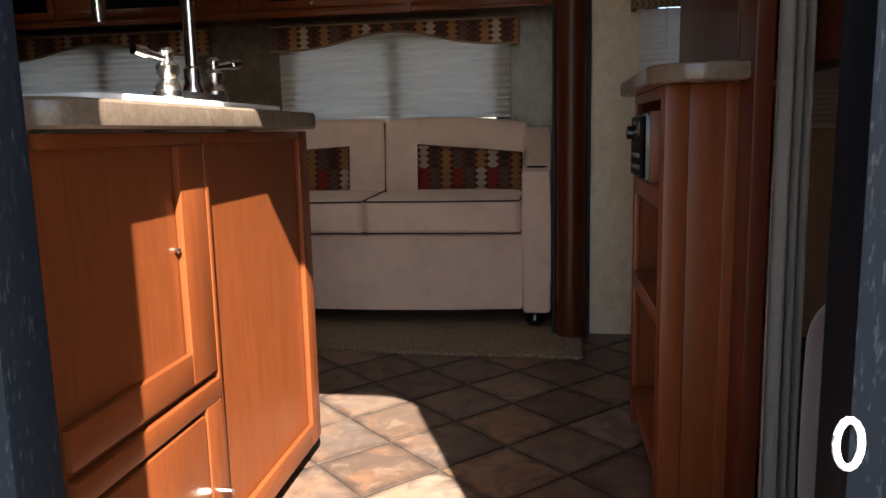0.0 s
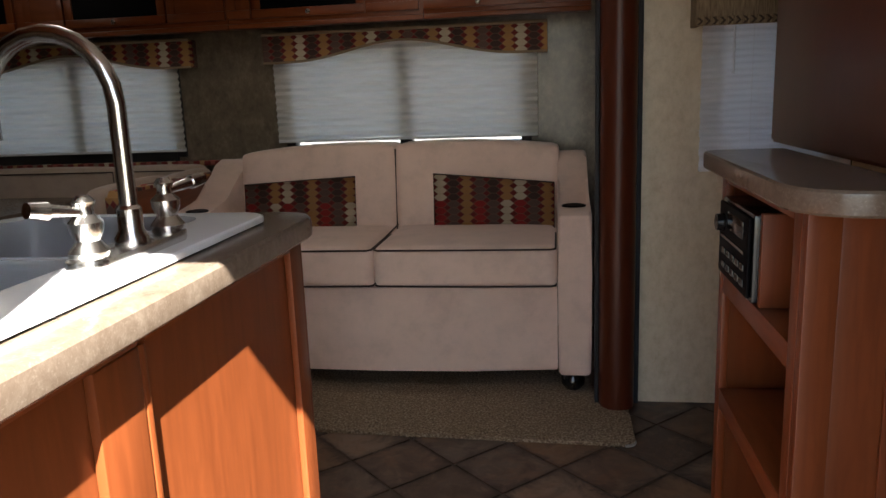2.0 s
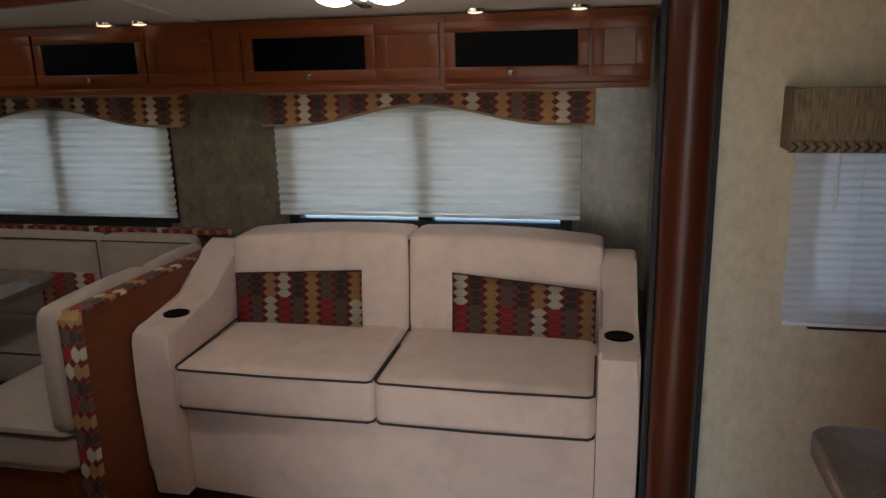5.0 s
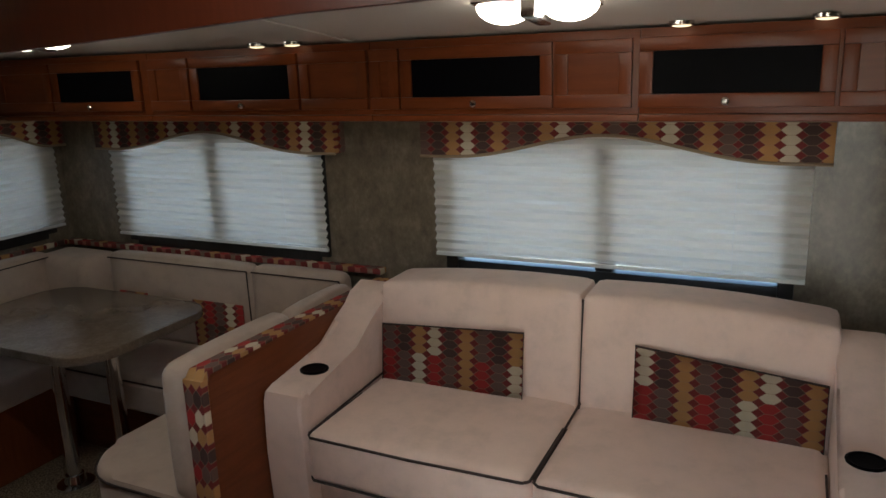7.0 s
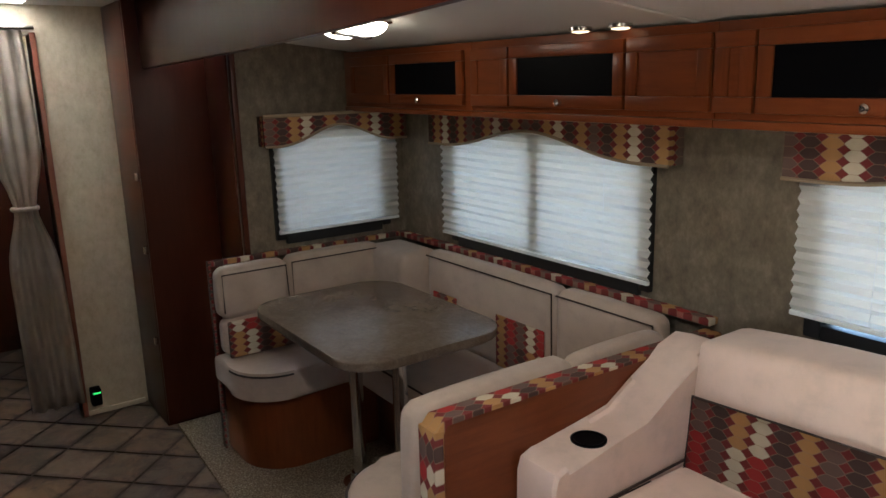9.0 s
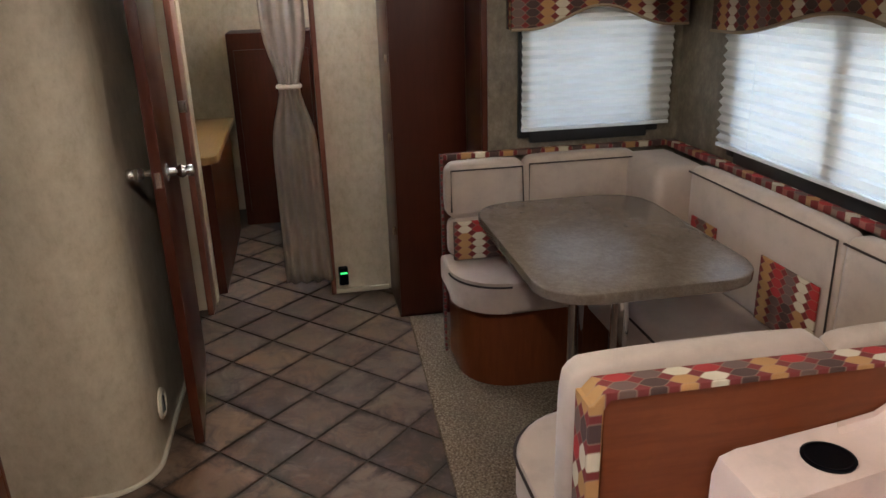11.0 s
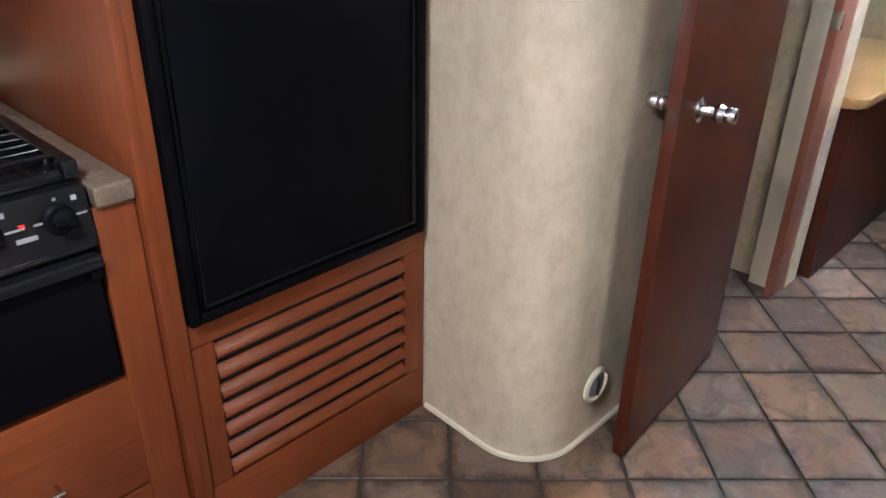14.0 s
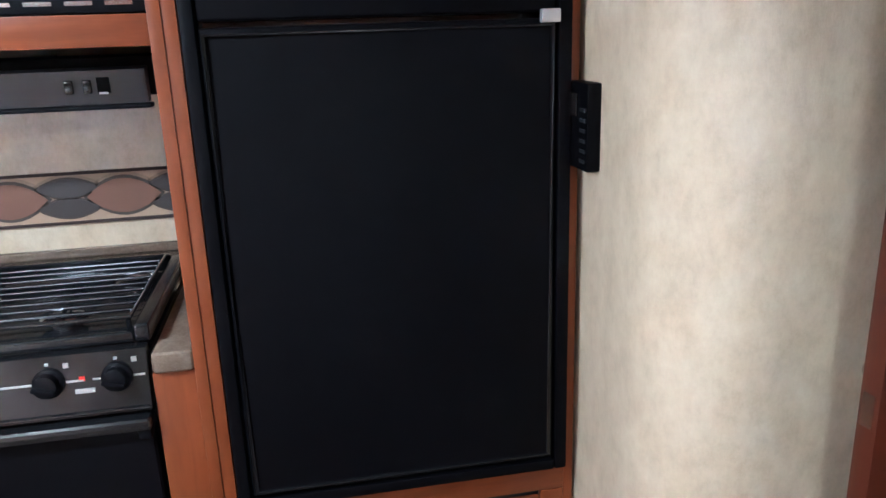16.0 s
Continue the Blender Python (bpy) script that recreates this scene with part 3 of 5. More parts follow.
# open bathroom door
dr = tagged(thing("door_4", "open dark mahogany bathroom door", "door", at=(-3.72, 1.97, 0)), kind="structure")
turn = Matrix.Translation((-3.715, 1.975, 0)) @ Matrix.Rotation(math.atan2(0.06, 0.645), 4, "Z")
part("leaf", move(box(0, 0.648, -0.017, 0.017, 0.02, 1.86, 0.004), turn), DOORWOOD, dr)
for s in (1, -1):
    bm = lathe([(0.03, 0), (0.03, 0.006), (0.014, 0.012), (0.011, 0.03), (0.02, 0.042), (0.022, 0.05), (0.016, 0.062), (0.02, 0.078), (0.017, 0.086), (0.006, 0.09)], (0.54, 0.017 * s, 0.97), (0, s, 0), 18)
    part("knob", move(bm, turn), CHROME, dr, "brushed nickel knob")
part("latch_plate", move(box(0.6475, 0.6495, -0.01, 0.01, 0.945, 0.995), turn), CHROME, dr)

vt = thing("floor_vent", "round pale-rimmed outlet low on the bathroom wall", "vent", at=(-3.1, 1.925, 0.18))
part("rim", lathe([(0.055, 0), (0.055, 0.006), (0.045, 0.012), (0.04, 0.006)], (-3.1, 1.921, 0.18), (0, 1, 0), 24), WHITE_TRIM, vt)
part("disc", lathe([(0.041, 0), (0.041, 0.004), (0.03, 0.008), (0.01, 0.009)], (-3.1, 1.921, 0.18), (0, 1, 0), 24), SILVER, vt)
part("louver", box(-3.103, -3.097, 1.931, 1.936, 0.15, 0.21, 0.002), SEAL, vt)
th = thing("thermostat", "black wall thermostat beside the refrigerator", "thermostat", at=(-2.858, 1.54, 1.25))
part("body", box(-2.861, -2.832, 1.50, 1.595, 1.235, 1.39, 0.006), BLACK_SOFT, th)
part("display", box(-2.833, -2.829, 1.515, 1.55, 1.33, 1.37, 0.001), DARK_GLASS, th)
for k in range(6):
    part("slot", box(-2.833, -2.83, 1.565, 1.588, 1.25 + 0.018 * k, 1.256 + 0.018 * k), SEAL, th)


# ---- windows with shades and valances ----
def glazed(name, axis, plane, u0, u1, z0, z1, label, mullion=True):
    w = tagged(thing(name, label, "window", at=(u0, plane, z0) if axis == "y" else (plane, u0, z0)), kind="structure")
    def bx(a0, a1, d0, d1, b0, b1, bev=0.004):
        return box(a0, a1, plane + d0, plane + d1, b0, b1, bev) if axis == "y" else box(plane - d1, plane - d0, a0, a1, b0, b1, bev)
    t = 0.028
    for a in ((u0 - t, u0 + 0.02, z0 - t, z1 + t), (u1 - 0.02, u1 + t, z0 - t, z1 + t), (u0 + 0.02, u1 - 0.02, z0 - 0.05, z0 + 0.012), (u0 + 0.02, u1 - 0.02, z1 - 0.02, z1 + t)):
        part("window_frame", bx(a[0], a[1], -0.018, 0.05, a[2], a[3], 0.006), FRAME_BLACK, w)
    mid = (u0 + u1) / 2
    spans = [(u0 + 0.02, mid - 0.03), (mid + 0.03, u1 - 0.02)] if mullion else [(u0 + 0.02, u1 - 0.02)]
    if mullion:
        part("mullion", bx(mid - 0.03, mid + 0.03, -0.017, 0.045, z0 + 0.013, z1 - 0.021), FRAME_BLACK, w)
    for a, b_ in spans:
        p = part("pane", bx(a, b_, 0.02, 0.025, z0 + 0.02, z1 - 0.02, 0), GLASS, w)
        p.visible_shadow = False
    return w


glazed("window_1", "y", 4.02, *W1, "black framed sliding window behind the sofa")
glazed("window_2", "y", 4.02, *W2, "black framed sliding window beside the dinette")
glazed("window_3", "x", -3.58, *W3, "black framed window at the dinette's end", False)
glazed("window_4", "y", 3.14, *W4, "black framed window beside the post", False)


def pleated(axis, plane, u0, u1, z0, z1, label):
    s = thing("pleated_shade", label, "window shade", "pleated shades", at=(u0, plane, z0) if axis == "y" else (plane, u0, z0))
    def P(u, d, z):
        return (u, plane - d, z) if axis == "y" else (plane + d, u, z)
    bm = bmesh.new()
    n = round((z1 - z0) / 0.0165)
    n += n % 2
    cols = [u0 + (u1 - u0) * i / 6 for i in range(7)]
    rows_ = []
    for j in range(n + 1):
        z = z0 + (z1 - z0) * j / n
        zig = 0.015 if j % 2 else 0.0
        rows_.append([bm.verts.new(P(u, 0.006 + zig + 0.0006 * math.sin(7 * u + j), z + 0.0012 * math.sin(5 * u + 0.7 * j))) for u in cols])
    for a, b_ in zip(rows_, rows_[1:]):
        for i in range(6):
            bm.faces.new((a[i], a[i + 1], b_[i + 1], b_[i]))
    part("pleats", bm, SHADE, s, smooth=None)
    def bx(a0, a1, d0, d1, b0, b1):
        return box(a0, a1, plane - d1, plane - d0, b0, b1, 0.003) if axis == "y" else box(plane + d0, plane + d1, a0, a1, b0, b1, 0.003)
    part("bottom_rail", bx(u0, u1, 0.004, 0.02, z0 - 0.014, z0), WHITE_PLASTIC, s)
    part("head_rail", bx(u0, u1, 0.002, 0.026, z1, z1 + 0.02), WHITE_PLASTIC, s)
    for u in (u0 + (u1 - u0) * 0.17, u1 - (u1 - u0) * 0.17):
        part("cord", cyl(P(u, 0.02, z0), P(u, 0.02, z1), 0.0009, 5), WHITE_PLASTIC, s)
    return s


pleated("y", 4.001, -1.53, -0.262, 0.968, 1.43, "off-white pleated shade lowered over the sofa window")
pleated("y", 4.001, -3.2, -2.025, 0.94, 1.43, "off-white pleated shade lowered beside the dinette")
pleated("x", -3.561, 3.34, 3.965, 0.965, 1.43, "off-white pleated shade lowered at the dinette's end")


def valance(axis, plane, u0, u1, z_end, z_mid, z_top, label):
    v = thing("valance", label, "valance", "window valances", at=(u0, plane, z_end) if axis == "y" else (plane, u0, z_end))
    n = 36
    def low(s):
        x = abs(2 * s - 1)
        k = 0.5 + 0.5 * math.cos(math.pi * min(1, x / 0.86))
        return z_end + (z_mid - z_end) * k ** 1.25
    curve = [(u0 + (u1 - u0) * i / n, low(i / n)) for i in range(n + 1)]
    out = curve + [(u1, z_top), (u0, z_top)]
    d0, d1 = (plane - 0.075, plane - 0.055) if axis == "y" else (plane + 0.055, plane + 0.075)
    bm = prism(out, "y" if axis == "y" else "x", d0, d1, 0.004)
    face = part("face_board", bm, PATTERN if axis == "y" else PATTERN_Y, v)
    f = d0 if axis == "y" else d1
    def P(u, z):
        return (u, f, z) if axis == "y" else (f, u, z)
    part("piping", tube([P(u, z) for u, z in curve], 0.006, 6), TRIM_CLOTH, face, "tan corded edge")
    part("top_trim", tube([P(u0, z_top), P(u1, z_top)], 0.008, 6), TRIM_CLOTH, face)
    for u in (u0, u1 - 0.02):
        bm = box(u, u + 0.02, plane - 0.054, plane, z_end, z_top, 0.004) if axis == "y" else box(plane, plane + 0.054, u, u + 0.02, z_end, z_top, 0.004)
        part("return_board", bm, PATTERN if axis == "x" else PATTERN_Y, v)
    return v


TRIM_CLOTH = mat("tan_trim_cloth", (0.3, 0.22, 0.14), 0.8)
valance("y", 4.018, -1.56, -0.215, 1.335, 1.415, 1.465, "patterned harlequin fabric valance over the sofa window")
valance("y", 4.018, -3.235, -1.93, 1.335, 1.415, 1.465, "patterned harlequin fabric valance beside the dinette")
valance("x", -3.578, 3.285, 4.0, 1.345, 1.425, 1.475, "patterned harlequin fabric valance at the dinette's end")

# mini blinds on the street wall
def mini_blind(u0, u1, z0, z1, plane, label):
    s = thing("mini_blind", label, "window blind", "mini blinds", at=(u0, plane, z0))
    slat = None
    k = 0
    z = z0 + 0.02
    while z < z1 - 0.02:
        if slat is None:
            bm = bmesh.new()
            arc = [(-0.002 + 0.004 * math.sin(math.pi * t / 6), -0.0125 + 0.025 * t / 6) for t in range(7)]
            ring = [(plane - 0.02 + a, z + b_) for a, b_ in arc] + [(plane - 0.0188 + a, z + b_) for a, b_ in reversed(arc)]
            slat = part("slat", prism(ring, "x", u0, u1), SLAT, s)
            z_first = z
        else:
            o = new("slat", slat.data)
            o.parent, o.matrix_parent_inverse = s, slat.matrix_parent_inverse
            o.location = (0.0015 * math.sin(k * 2.1), 0, z - z_first)
        z += 0.0215
        k += 1
    part("bottom_rail", box(u0, u1, plane - 0.03, plane - 0.008, z0 - 0.004, z0 + 0.008, 0.003), WHITE_PLASTIC, s)
    part("head_rail", box(u0, u1, plane - 0.034, plane - 0.004, z1, z1 + 0.025, 0.003), WHITE_PLASTIC, s)
    part("wand", cyl((u0 + 0.1, plane - 0.037, z1 - 0.17), (u0 + 0.1, plane - 0.037, z1), 0.0035, 6), WHITE_PLASTIC, s)
    part("cord", cyl((u0 + 0.16, plane - 0.036, z0), (u0 + 0.16, plane - 0.036, z1), 0.0012, 5), WHITE_PLASTIC, s)
    return s


mini_blind(0.308, 0.8, 0.868, 1.36, 3.138, "white mini blind lowered over the side window")
mini_blind(0.95, 1.25, 0.868, 1.36, 3.138, "white mini blind dim in the dark bedroom")
vb = thing("valance", "woven brown box valance with a dark braid edge", "valance", "window valances", at=(0.27, 3.138, 1.34))
part("face_board", box(0.27, 0.84, 3.03, 3.05, 1.345, 1.5, 0.004), BAMBOO, vb)
part("return_board", box(0.27, 0.29, 3.051, 3.138, 1.345, 1.5, 0.004), BAMBOO, vb)
BRAID = mat("dark_brown_braid", (0.05, 0.032, 0.02), 0.85)
part("braid", box(0.268, 0.842, 3.0245, 3.029, 1.343, 1.372, 0.002), BAMBOO, vb)
for k in range(24):
    x = 0.272 + 0.0235 * k
    part("chevron", prism([(x, 1.346), (x + 0.008, 1.346), (x + 0.02, 1.3575), (x + 0.008, 1.369), (x, 1.369), (x + 0.012, 1.3575)], "y", 3.022, 3.0242), BRAID, vb)


# ---- slide-out: overhead cabinets, lamps ----
KNOB = [(0.006, 0), (0.005, 0.008), (0.01, 0.014), (0.011, 0.019), (0.006, 0.024)]
PIN = [(0.005, 0), (0.0045, 0.005), (0.006, 0.008), (0.003, 0.011)]


def knob_at(parent, at, axis, label="small nickel knob"):
    part("knob", lathe(KNOB, at, axis, 14), CHROME, parent, label)


def overhead(u0, u1, doors, label):
    c = thing("overhead_cabinet", label, "cabinet", "overhead cabinets", at=(u0, 3.74, 1.5))
    part("body", box(u0, u1, 3.742, 4.015, 1.5, 1.7, 0.002), CHERRY_X, c)
    part("face_frame", box(u0, u1, 3.722, 3.741, 1.5, 1.738, 0.002), CHERRY_X, c)
    part("light_rail", box(u0, u1, 3.715, 3.74, 1.478, 1.499, 0.004), CHERRY_X, c)
    for kind, a, b_, knob in doors:
        z0, z1 = 1.518, 1.712
        w = 0.038
        d = part("door" if kind != "panel" else "panel_frame", box(a, b_, 3.704, 3.72, z0, z0 + w, 0.003), CHERRY_X, c)
        part("stile", box(a, a + w, 3.704, 3.72, z0 + w, z1 - w, 0.003), CHERRY, d)
        part("stile", box(b_ - w, b_, 3.704, 3.72, z0 + w, z1 - w, 0.003), CHERRY, d)
        part("rail", box(a, b_, 3.704, 3.72, z1 - w, z1, 0.003), CHERRY_X, d)
        part("inset", box(a + w, b_ - w, 3.71, 3.718, z0 + w, z1 - w), BLACK_SOFT if kind == "glass" else CHERRY_X, d, "matt black insert" if kind == "glass" else "")
        if knob is not None:
            knob_at(c, (knob, 3.704, 1.535), (0, -1, 0))
    return c


overhead(-0.735, -0.03, [("glass", -0.735, -0.235, -0.5), ("panel", -0.225, -0.045, None)], "cherry overhead cabinet with a dark glass door")
overhead(-1.62, -0.737, [("glass", -1.5, -0.99, -1.24), ("panel", -0.98, -0.755, None), ("panel", -1.615, -1.51, None)], "cherry overhead cabinet with a dark glass door and panel")
overhead(-2.62, -1.622, [("glass", -2.4, -1.91, -2.155), ("panel", -1.9, -1.63, None), ("panel", -2.61, -2.41, None)], "cherry overhead cabinet over the dinette window")
overhead(-3.575, -2.622, [("glass", -3.16, -2.66, -2.93), ("panel", -3.5, -3.17, None)], "cherry overhead cabinet in the dinette corner")


def puck(x, y, z):
    p = thing("puck_light", "small round puck light at the cabinet top", "lamp", "puck lights", at=(x, y, z))
    part("rim", lathe([(0.033, 0.012), (0.033, 0.002), (0.028, 0)], (x, y, z), n=20), CHROME, p)
    part("lens", lathe([(0.026, 0.001), (0.024, -0.003), (0.012, -0.005)], (x, y, z), n=20), PUCK_LENS, p, "glowing frosted lens")
    return p


for x in (-0.62, -0.27, -1.9, -2.05):
    puck(x, 3.68, 1.7385)


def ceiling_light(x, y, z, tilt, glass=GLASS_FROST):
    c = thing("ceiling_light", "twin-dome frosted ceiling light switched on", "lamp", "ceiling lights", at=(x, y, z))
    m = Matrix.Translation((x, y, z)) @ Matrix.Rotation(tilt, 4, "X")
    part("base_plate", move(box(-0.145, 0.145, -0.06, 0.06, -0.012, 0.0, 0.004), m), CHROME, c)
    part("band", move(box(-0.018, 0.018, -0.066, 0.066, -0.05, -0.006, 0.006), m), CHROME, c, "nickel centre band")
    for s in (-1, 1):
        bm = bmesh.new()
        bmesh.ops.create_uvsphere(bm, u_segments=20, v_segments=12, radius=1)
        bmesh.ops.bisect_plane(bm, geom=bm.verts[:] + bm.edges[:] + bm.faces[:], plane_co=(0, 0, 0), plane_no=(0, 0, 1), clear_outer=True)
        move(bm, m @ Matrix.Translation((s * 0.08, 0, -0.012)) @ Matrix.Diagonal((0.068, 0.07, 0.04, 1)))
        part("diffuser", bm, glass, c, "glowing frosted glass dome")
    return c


ceiling_light(-0.89, 3.26, 1.797, -0.115)
ceiling_light(-2.6, 3.24, 1.799, -0.115)
# Unseen third lamp, added over the aisle to brighten sofa and kitchen.
ceiling_light(-1.4, 2.35, CEIL_Z, 0.0, FILL_LAMP_GLASS)


# ---- carpet and sofa ----
edge = rounded(-3.95, 0.075, 2.76, 4.015, 0.035, corners=(0, 1, 0, 0))
edge = [(x, y + (0.0 if y > 3.5 else 0.15 * (0.075 - x) / 4.02)) for x, y in edge]
rug = thing("carpet", "brown flecked cut-pile carpet with grey binding", "carpet", at=(-1.9, 3.3, 0))
part("surface", prism(edge, "z", -0.004, 0.014, 0.004), CARPET, rug)
part("binding", tube([(x, y - 0.003, 0.004) for x, y in edge if y < 3.3 and x > -3.9], 0.005, 6), BINDING, rug)

S0, S1 = -1.6, -0.178
sofa = thing("sofa", "tan microsuede loveseat with patterned cushion panels", "sofa", at=(-0.86, 3.5, 0.014))
bm = prism([(S0, 3.235), (-1.2, 3.21), (-0.86, 3.2), (-0.5, 3.21), (S1, 3.235), (S1, 3.9), (S0, 3.9)], "z", 0.08, 0.424, 0.015)
part("front_panel", bm, SUEDE, sofa)


def arm(x0, x1):
    prof_ = [(3.2, 0.075), (3.185, 0.2), (3.17, 0.5), (3.163, 0.67), (3.175, 0.705), (3.21, 0.718), (3.42, 0.712), (3.5, 0.725), (3.6, 0.785), (3.69, 0.88), (3.76, 0.9), (3.82, 0.88), (3.82, 0.075)]
    a = part("arm", prism(prof_, "x", x0, x1, 0.022, seg=3), SUEDE, sofa)
    cx = (x0 + x1) / 2
    part("cup_holder", lathe([(0.045, -0.003), (0.047, 0.004), (0.041, 0.006), (0.037, 0.0035), (0.034, 0.0032)], (cx, 3.35, 0.7145), n=24), BLACK_SOFT, a, "black cup holder")
    return a


arm(-1.745, S0 - 0.003)
arm(S1 + 0.003, -0.05)
MID = -0.885
for a, b_ in ((S0 + 0.002, MID - 0.002), (MID + 0.002, S1 - 0.002)):
    bm = soft_box(a, b_, 3.17, 3.75, 0.427, 0.592, 0.03, 24, 0.01)
    for v in bm.verts:
        if v.co.y < 3.2:
            fold = math.exp(-((v.co.x - (a + b_) / 2 - 0.05) / 0.16) ** 2)
            v.co.y += 0.0035 * fold * math.sin(v.co.x * 105) * math.sin(math.pi * (v.co.z - 0.427) / 0.165)
    c = part("seat_cushion", bm, SUEDE, sofa)
    for z in (0.58, 0.438):
        part("piping", tube([(a + 0.004, 3.5, z), (a + 0.004, 3.185, z), (a + 0.02, 3.171, z), ((a + b_) / 2, 3.164, z), (b_ - 0.02, 3.171, z), (b_ - 0.004, 3.185, z), (b_ - 0.004, 3.5, z)], 0.0042, 6), PIPING, c, "dark piping")
    part("piping", tube([(a + 0.003, 3.19, 0.584), (a + 0.003, 3.66, 0.597)], 0.004, 6), PIPING, c)


def back_cushion(a, b_, za, zb, pa, pb, pza, pzb, pz0):
    """Back cushion from a to b_, tops za and zb, with a patterned panel from pa to pb."""
    bm = soft_box(a, b_, 3.64, 3.84, 0.56, 0.95, 0.018, 14, 0.006)
    lean = 0.3
    for v in bm.verts:
        s = (v.co.x - a) / (b_ - a)
        top = za + (zb - za) * s + 0.012 * math.sin(math.pi * s)
        v.co.z = 0.55 + (v.co.z - 0.55) * (top - 0.55) / 0.4
        v.co.y += (v.co.z - 0.55) * lean * 0.35
    c = part("back_cushion", bm, SUEDE, sofa)
    def front(z):
        return 3.6 + (z - 0.55) * lean * 0.35
    bm = bmesh.new()
    nx, nz = 10, 6
    g = []
    for j in range(nz + 1):
        row = []
        for i in range(nx + 1):
            s, t = i / nx, j / nz
            z = pz0 + (pza + (pzb - pza) * s - pz0) * t
            x = pa + (pb - pa) * s
            row.append(bm.verts.new((x, front(z) + 0.012 * (abs(2 * s - 1) ** 4) * 0.6, z)))
        g.append(row)
    for r1, r2 in zip(g, g[1:]):
        for i in range(nx):
            bm.faces.new((r1[i], r1[i + 1], r2[i + 1], r2[i]))
    bmesh.ops.solidify(bm, geom=bm.faces[:], thickness=-0.012)
    part("patterned_panel", bm, PATTERN, c, "harlequin fabric panel in red, tan and brown", 60)
    rim = [(pa, pz0), (pb, pz0), (pb, pzb), (pa, pza)]
    part("piping", tube([(x, front(z) - 0.002 + 0.007, z) for x, z in rim], 0.0038, 6, closed=True), PIPING, c)
    inner = b_ if a < -1 else a
    part("piping", tube([(inner, 3.66 + (z - 0.55) * 0.1, z) for z in (0.57, 0.7, 0.85, (zb if a < -1 else za) - 0.02)], 0.005, 6), PIPING, c)


back_cushion(S0 + 0.0, MID - 0.004, 0.925, 0.95, -1.575, -1.06, 0.79, 0.818, 0.586)
back_cushion(MID + 0.004, S1 + 0.01, 0.95, 0.925, -0.708, -0.188, 0.822, 0.775, 0.586)
for x in (-1.66, -0.12):
    for y in (3.23, 3.72):
        part("foot", lathe([(0.03, 0.0), (0.045, 0.02), (0.045, 0.045), (0.035, 0.062)], (x, y, 0.0135), n=18), BLACK, sofa, "round black foot")

# ---- dinette ----
dn = thing("dinette_booth", "U-shaped booth bench in tan upholstery with patterned trim", "bench", at=(-2.6, 3.6, 0.014))
hw = prism([(2.945, 0.016), (2.945, 0.825), (2.965, 0.846), (3.3, 0.842), (4.0, 0.825), (4.0, 0.016)], "x", -1.768, -1.75, 0.003)
part("divider_panel", hw, CHERRY_Y, dn, "cherry plywood divider panel")
hb = prism([(2.934, 0.016), (2.934, 0.835), (2.955, 0.858), (3.3, 0.852), (4.0, 0.835), (4.0, 0.826), (3.3, 0.843), (2.965, 0.847), (2.95, 0.826), (2.95, 0.016)], "x", -1.81, -1.746, 0.004)
part("trim_band", hb, PATTERN_TOP, dn, "harlequin fabric edging")
hf = box(-1.812, -1.744, 2.9265, 2.952, 0.018, 0.836, 0.003)
part("trim_front", hf, PATTERN_FRONT, dn, "harlequin fabric edging")
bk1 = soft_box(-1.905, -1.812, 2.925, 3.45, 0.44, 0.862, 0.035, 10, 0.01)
part("back_cushion", bk1, SUEDE_SHADED, dn)
part("back_cushion", soft_box(-1.9, -1.812, 3.455, 3.84, 0.44, 0.852, 0.035, 10, 0.01), SUEDE_SHADED, dn)
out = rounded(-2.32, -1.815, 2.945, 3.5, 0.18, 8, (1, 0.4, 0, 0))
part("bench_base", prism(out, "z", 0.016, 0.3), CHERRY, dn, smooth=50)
st = part("seat_cushion", prism(rounded(-2.35, -1.815, 2.925, 3.5, 0.2, 8, (1, 0.3, 0, 0)), "z", 0.302, 0.45, 0.03, seg=4), SUEDE_SHADED, dn, smooth=50)
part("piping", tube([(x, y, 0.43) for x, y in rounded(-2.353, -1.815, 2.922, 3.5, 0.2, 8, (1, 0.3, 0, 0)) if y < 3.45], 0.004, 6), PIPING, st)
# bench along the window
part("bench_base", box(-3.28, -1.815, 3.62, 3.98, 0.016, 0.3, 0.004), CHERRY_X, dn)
st = part("seat_cushion", soft_box(-3.3, -1.82, 3.51, 3.97, 0.302, 0.455, 0.03, 14, 0.008), SUEDE_SHADED, dn)
part("piping", tube([(-3.2, 3.508, 0.442), (-1.9, 3.508, 0.442)], 0.004, 6), PIPING, st)
# bench at the end wall
out = rounded(-3.57, -3.2, 3.035, 3.6, 0.2, 10, (0, 1, 0, 0))
part("bench_base", prism(out, "z", 0.016, 0.34), CHERRY, dn, "curved cherry bench front", smooth=50)
out = rounded(-3.56, -3.17, 3.0, 3.6, 0.2, 10, (0, 1, 0, 0))
st = part("seat_cushion", prism(out, "z", 0.342, 0.465, 0.03, seg=4), SUEDE_SHADED, dn, smooth=50)
part("piping", tube([(x + 0.002, y - 0.002, 0.45) for x, y in out if y < 3.55 and x > -3.55], 0.004, 6), PIPING, st)


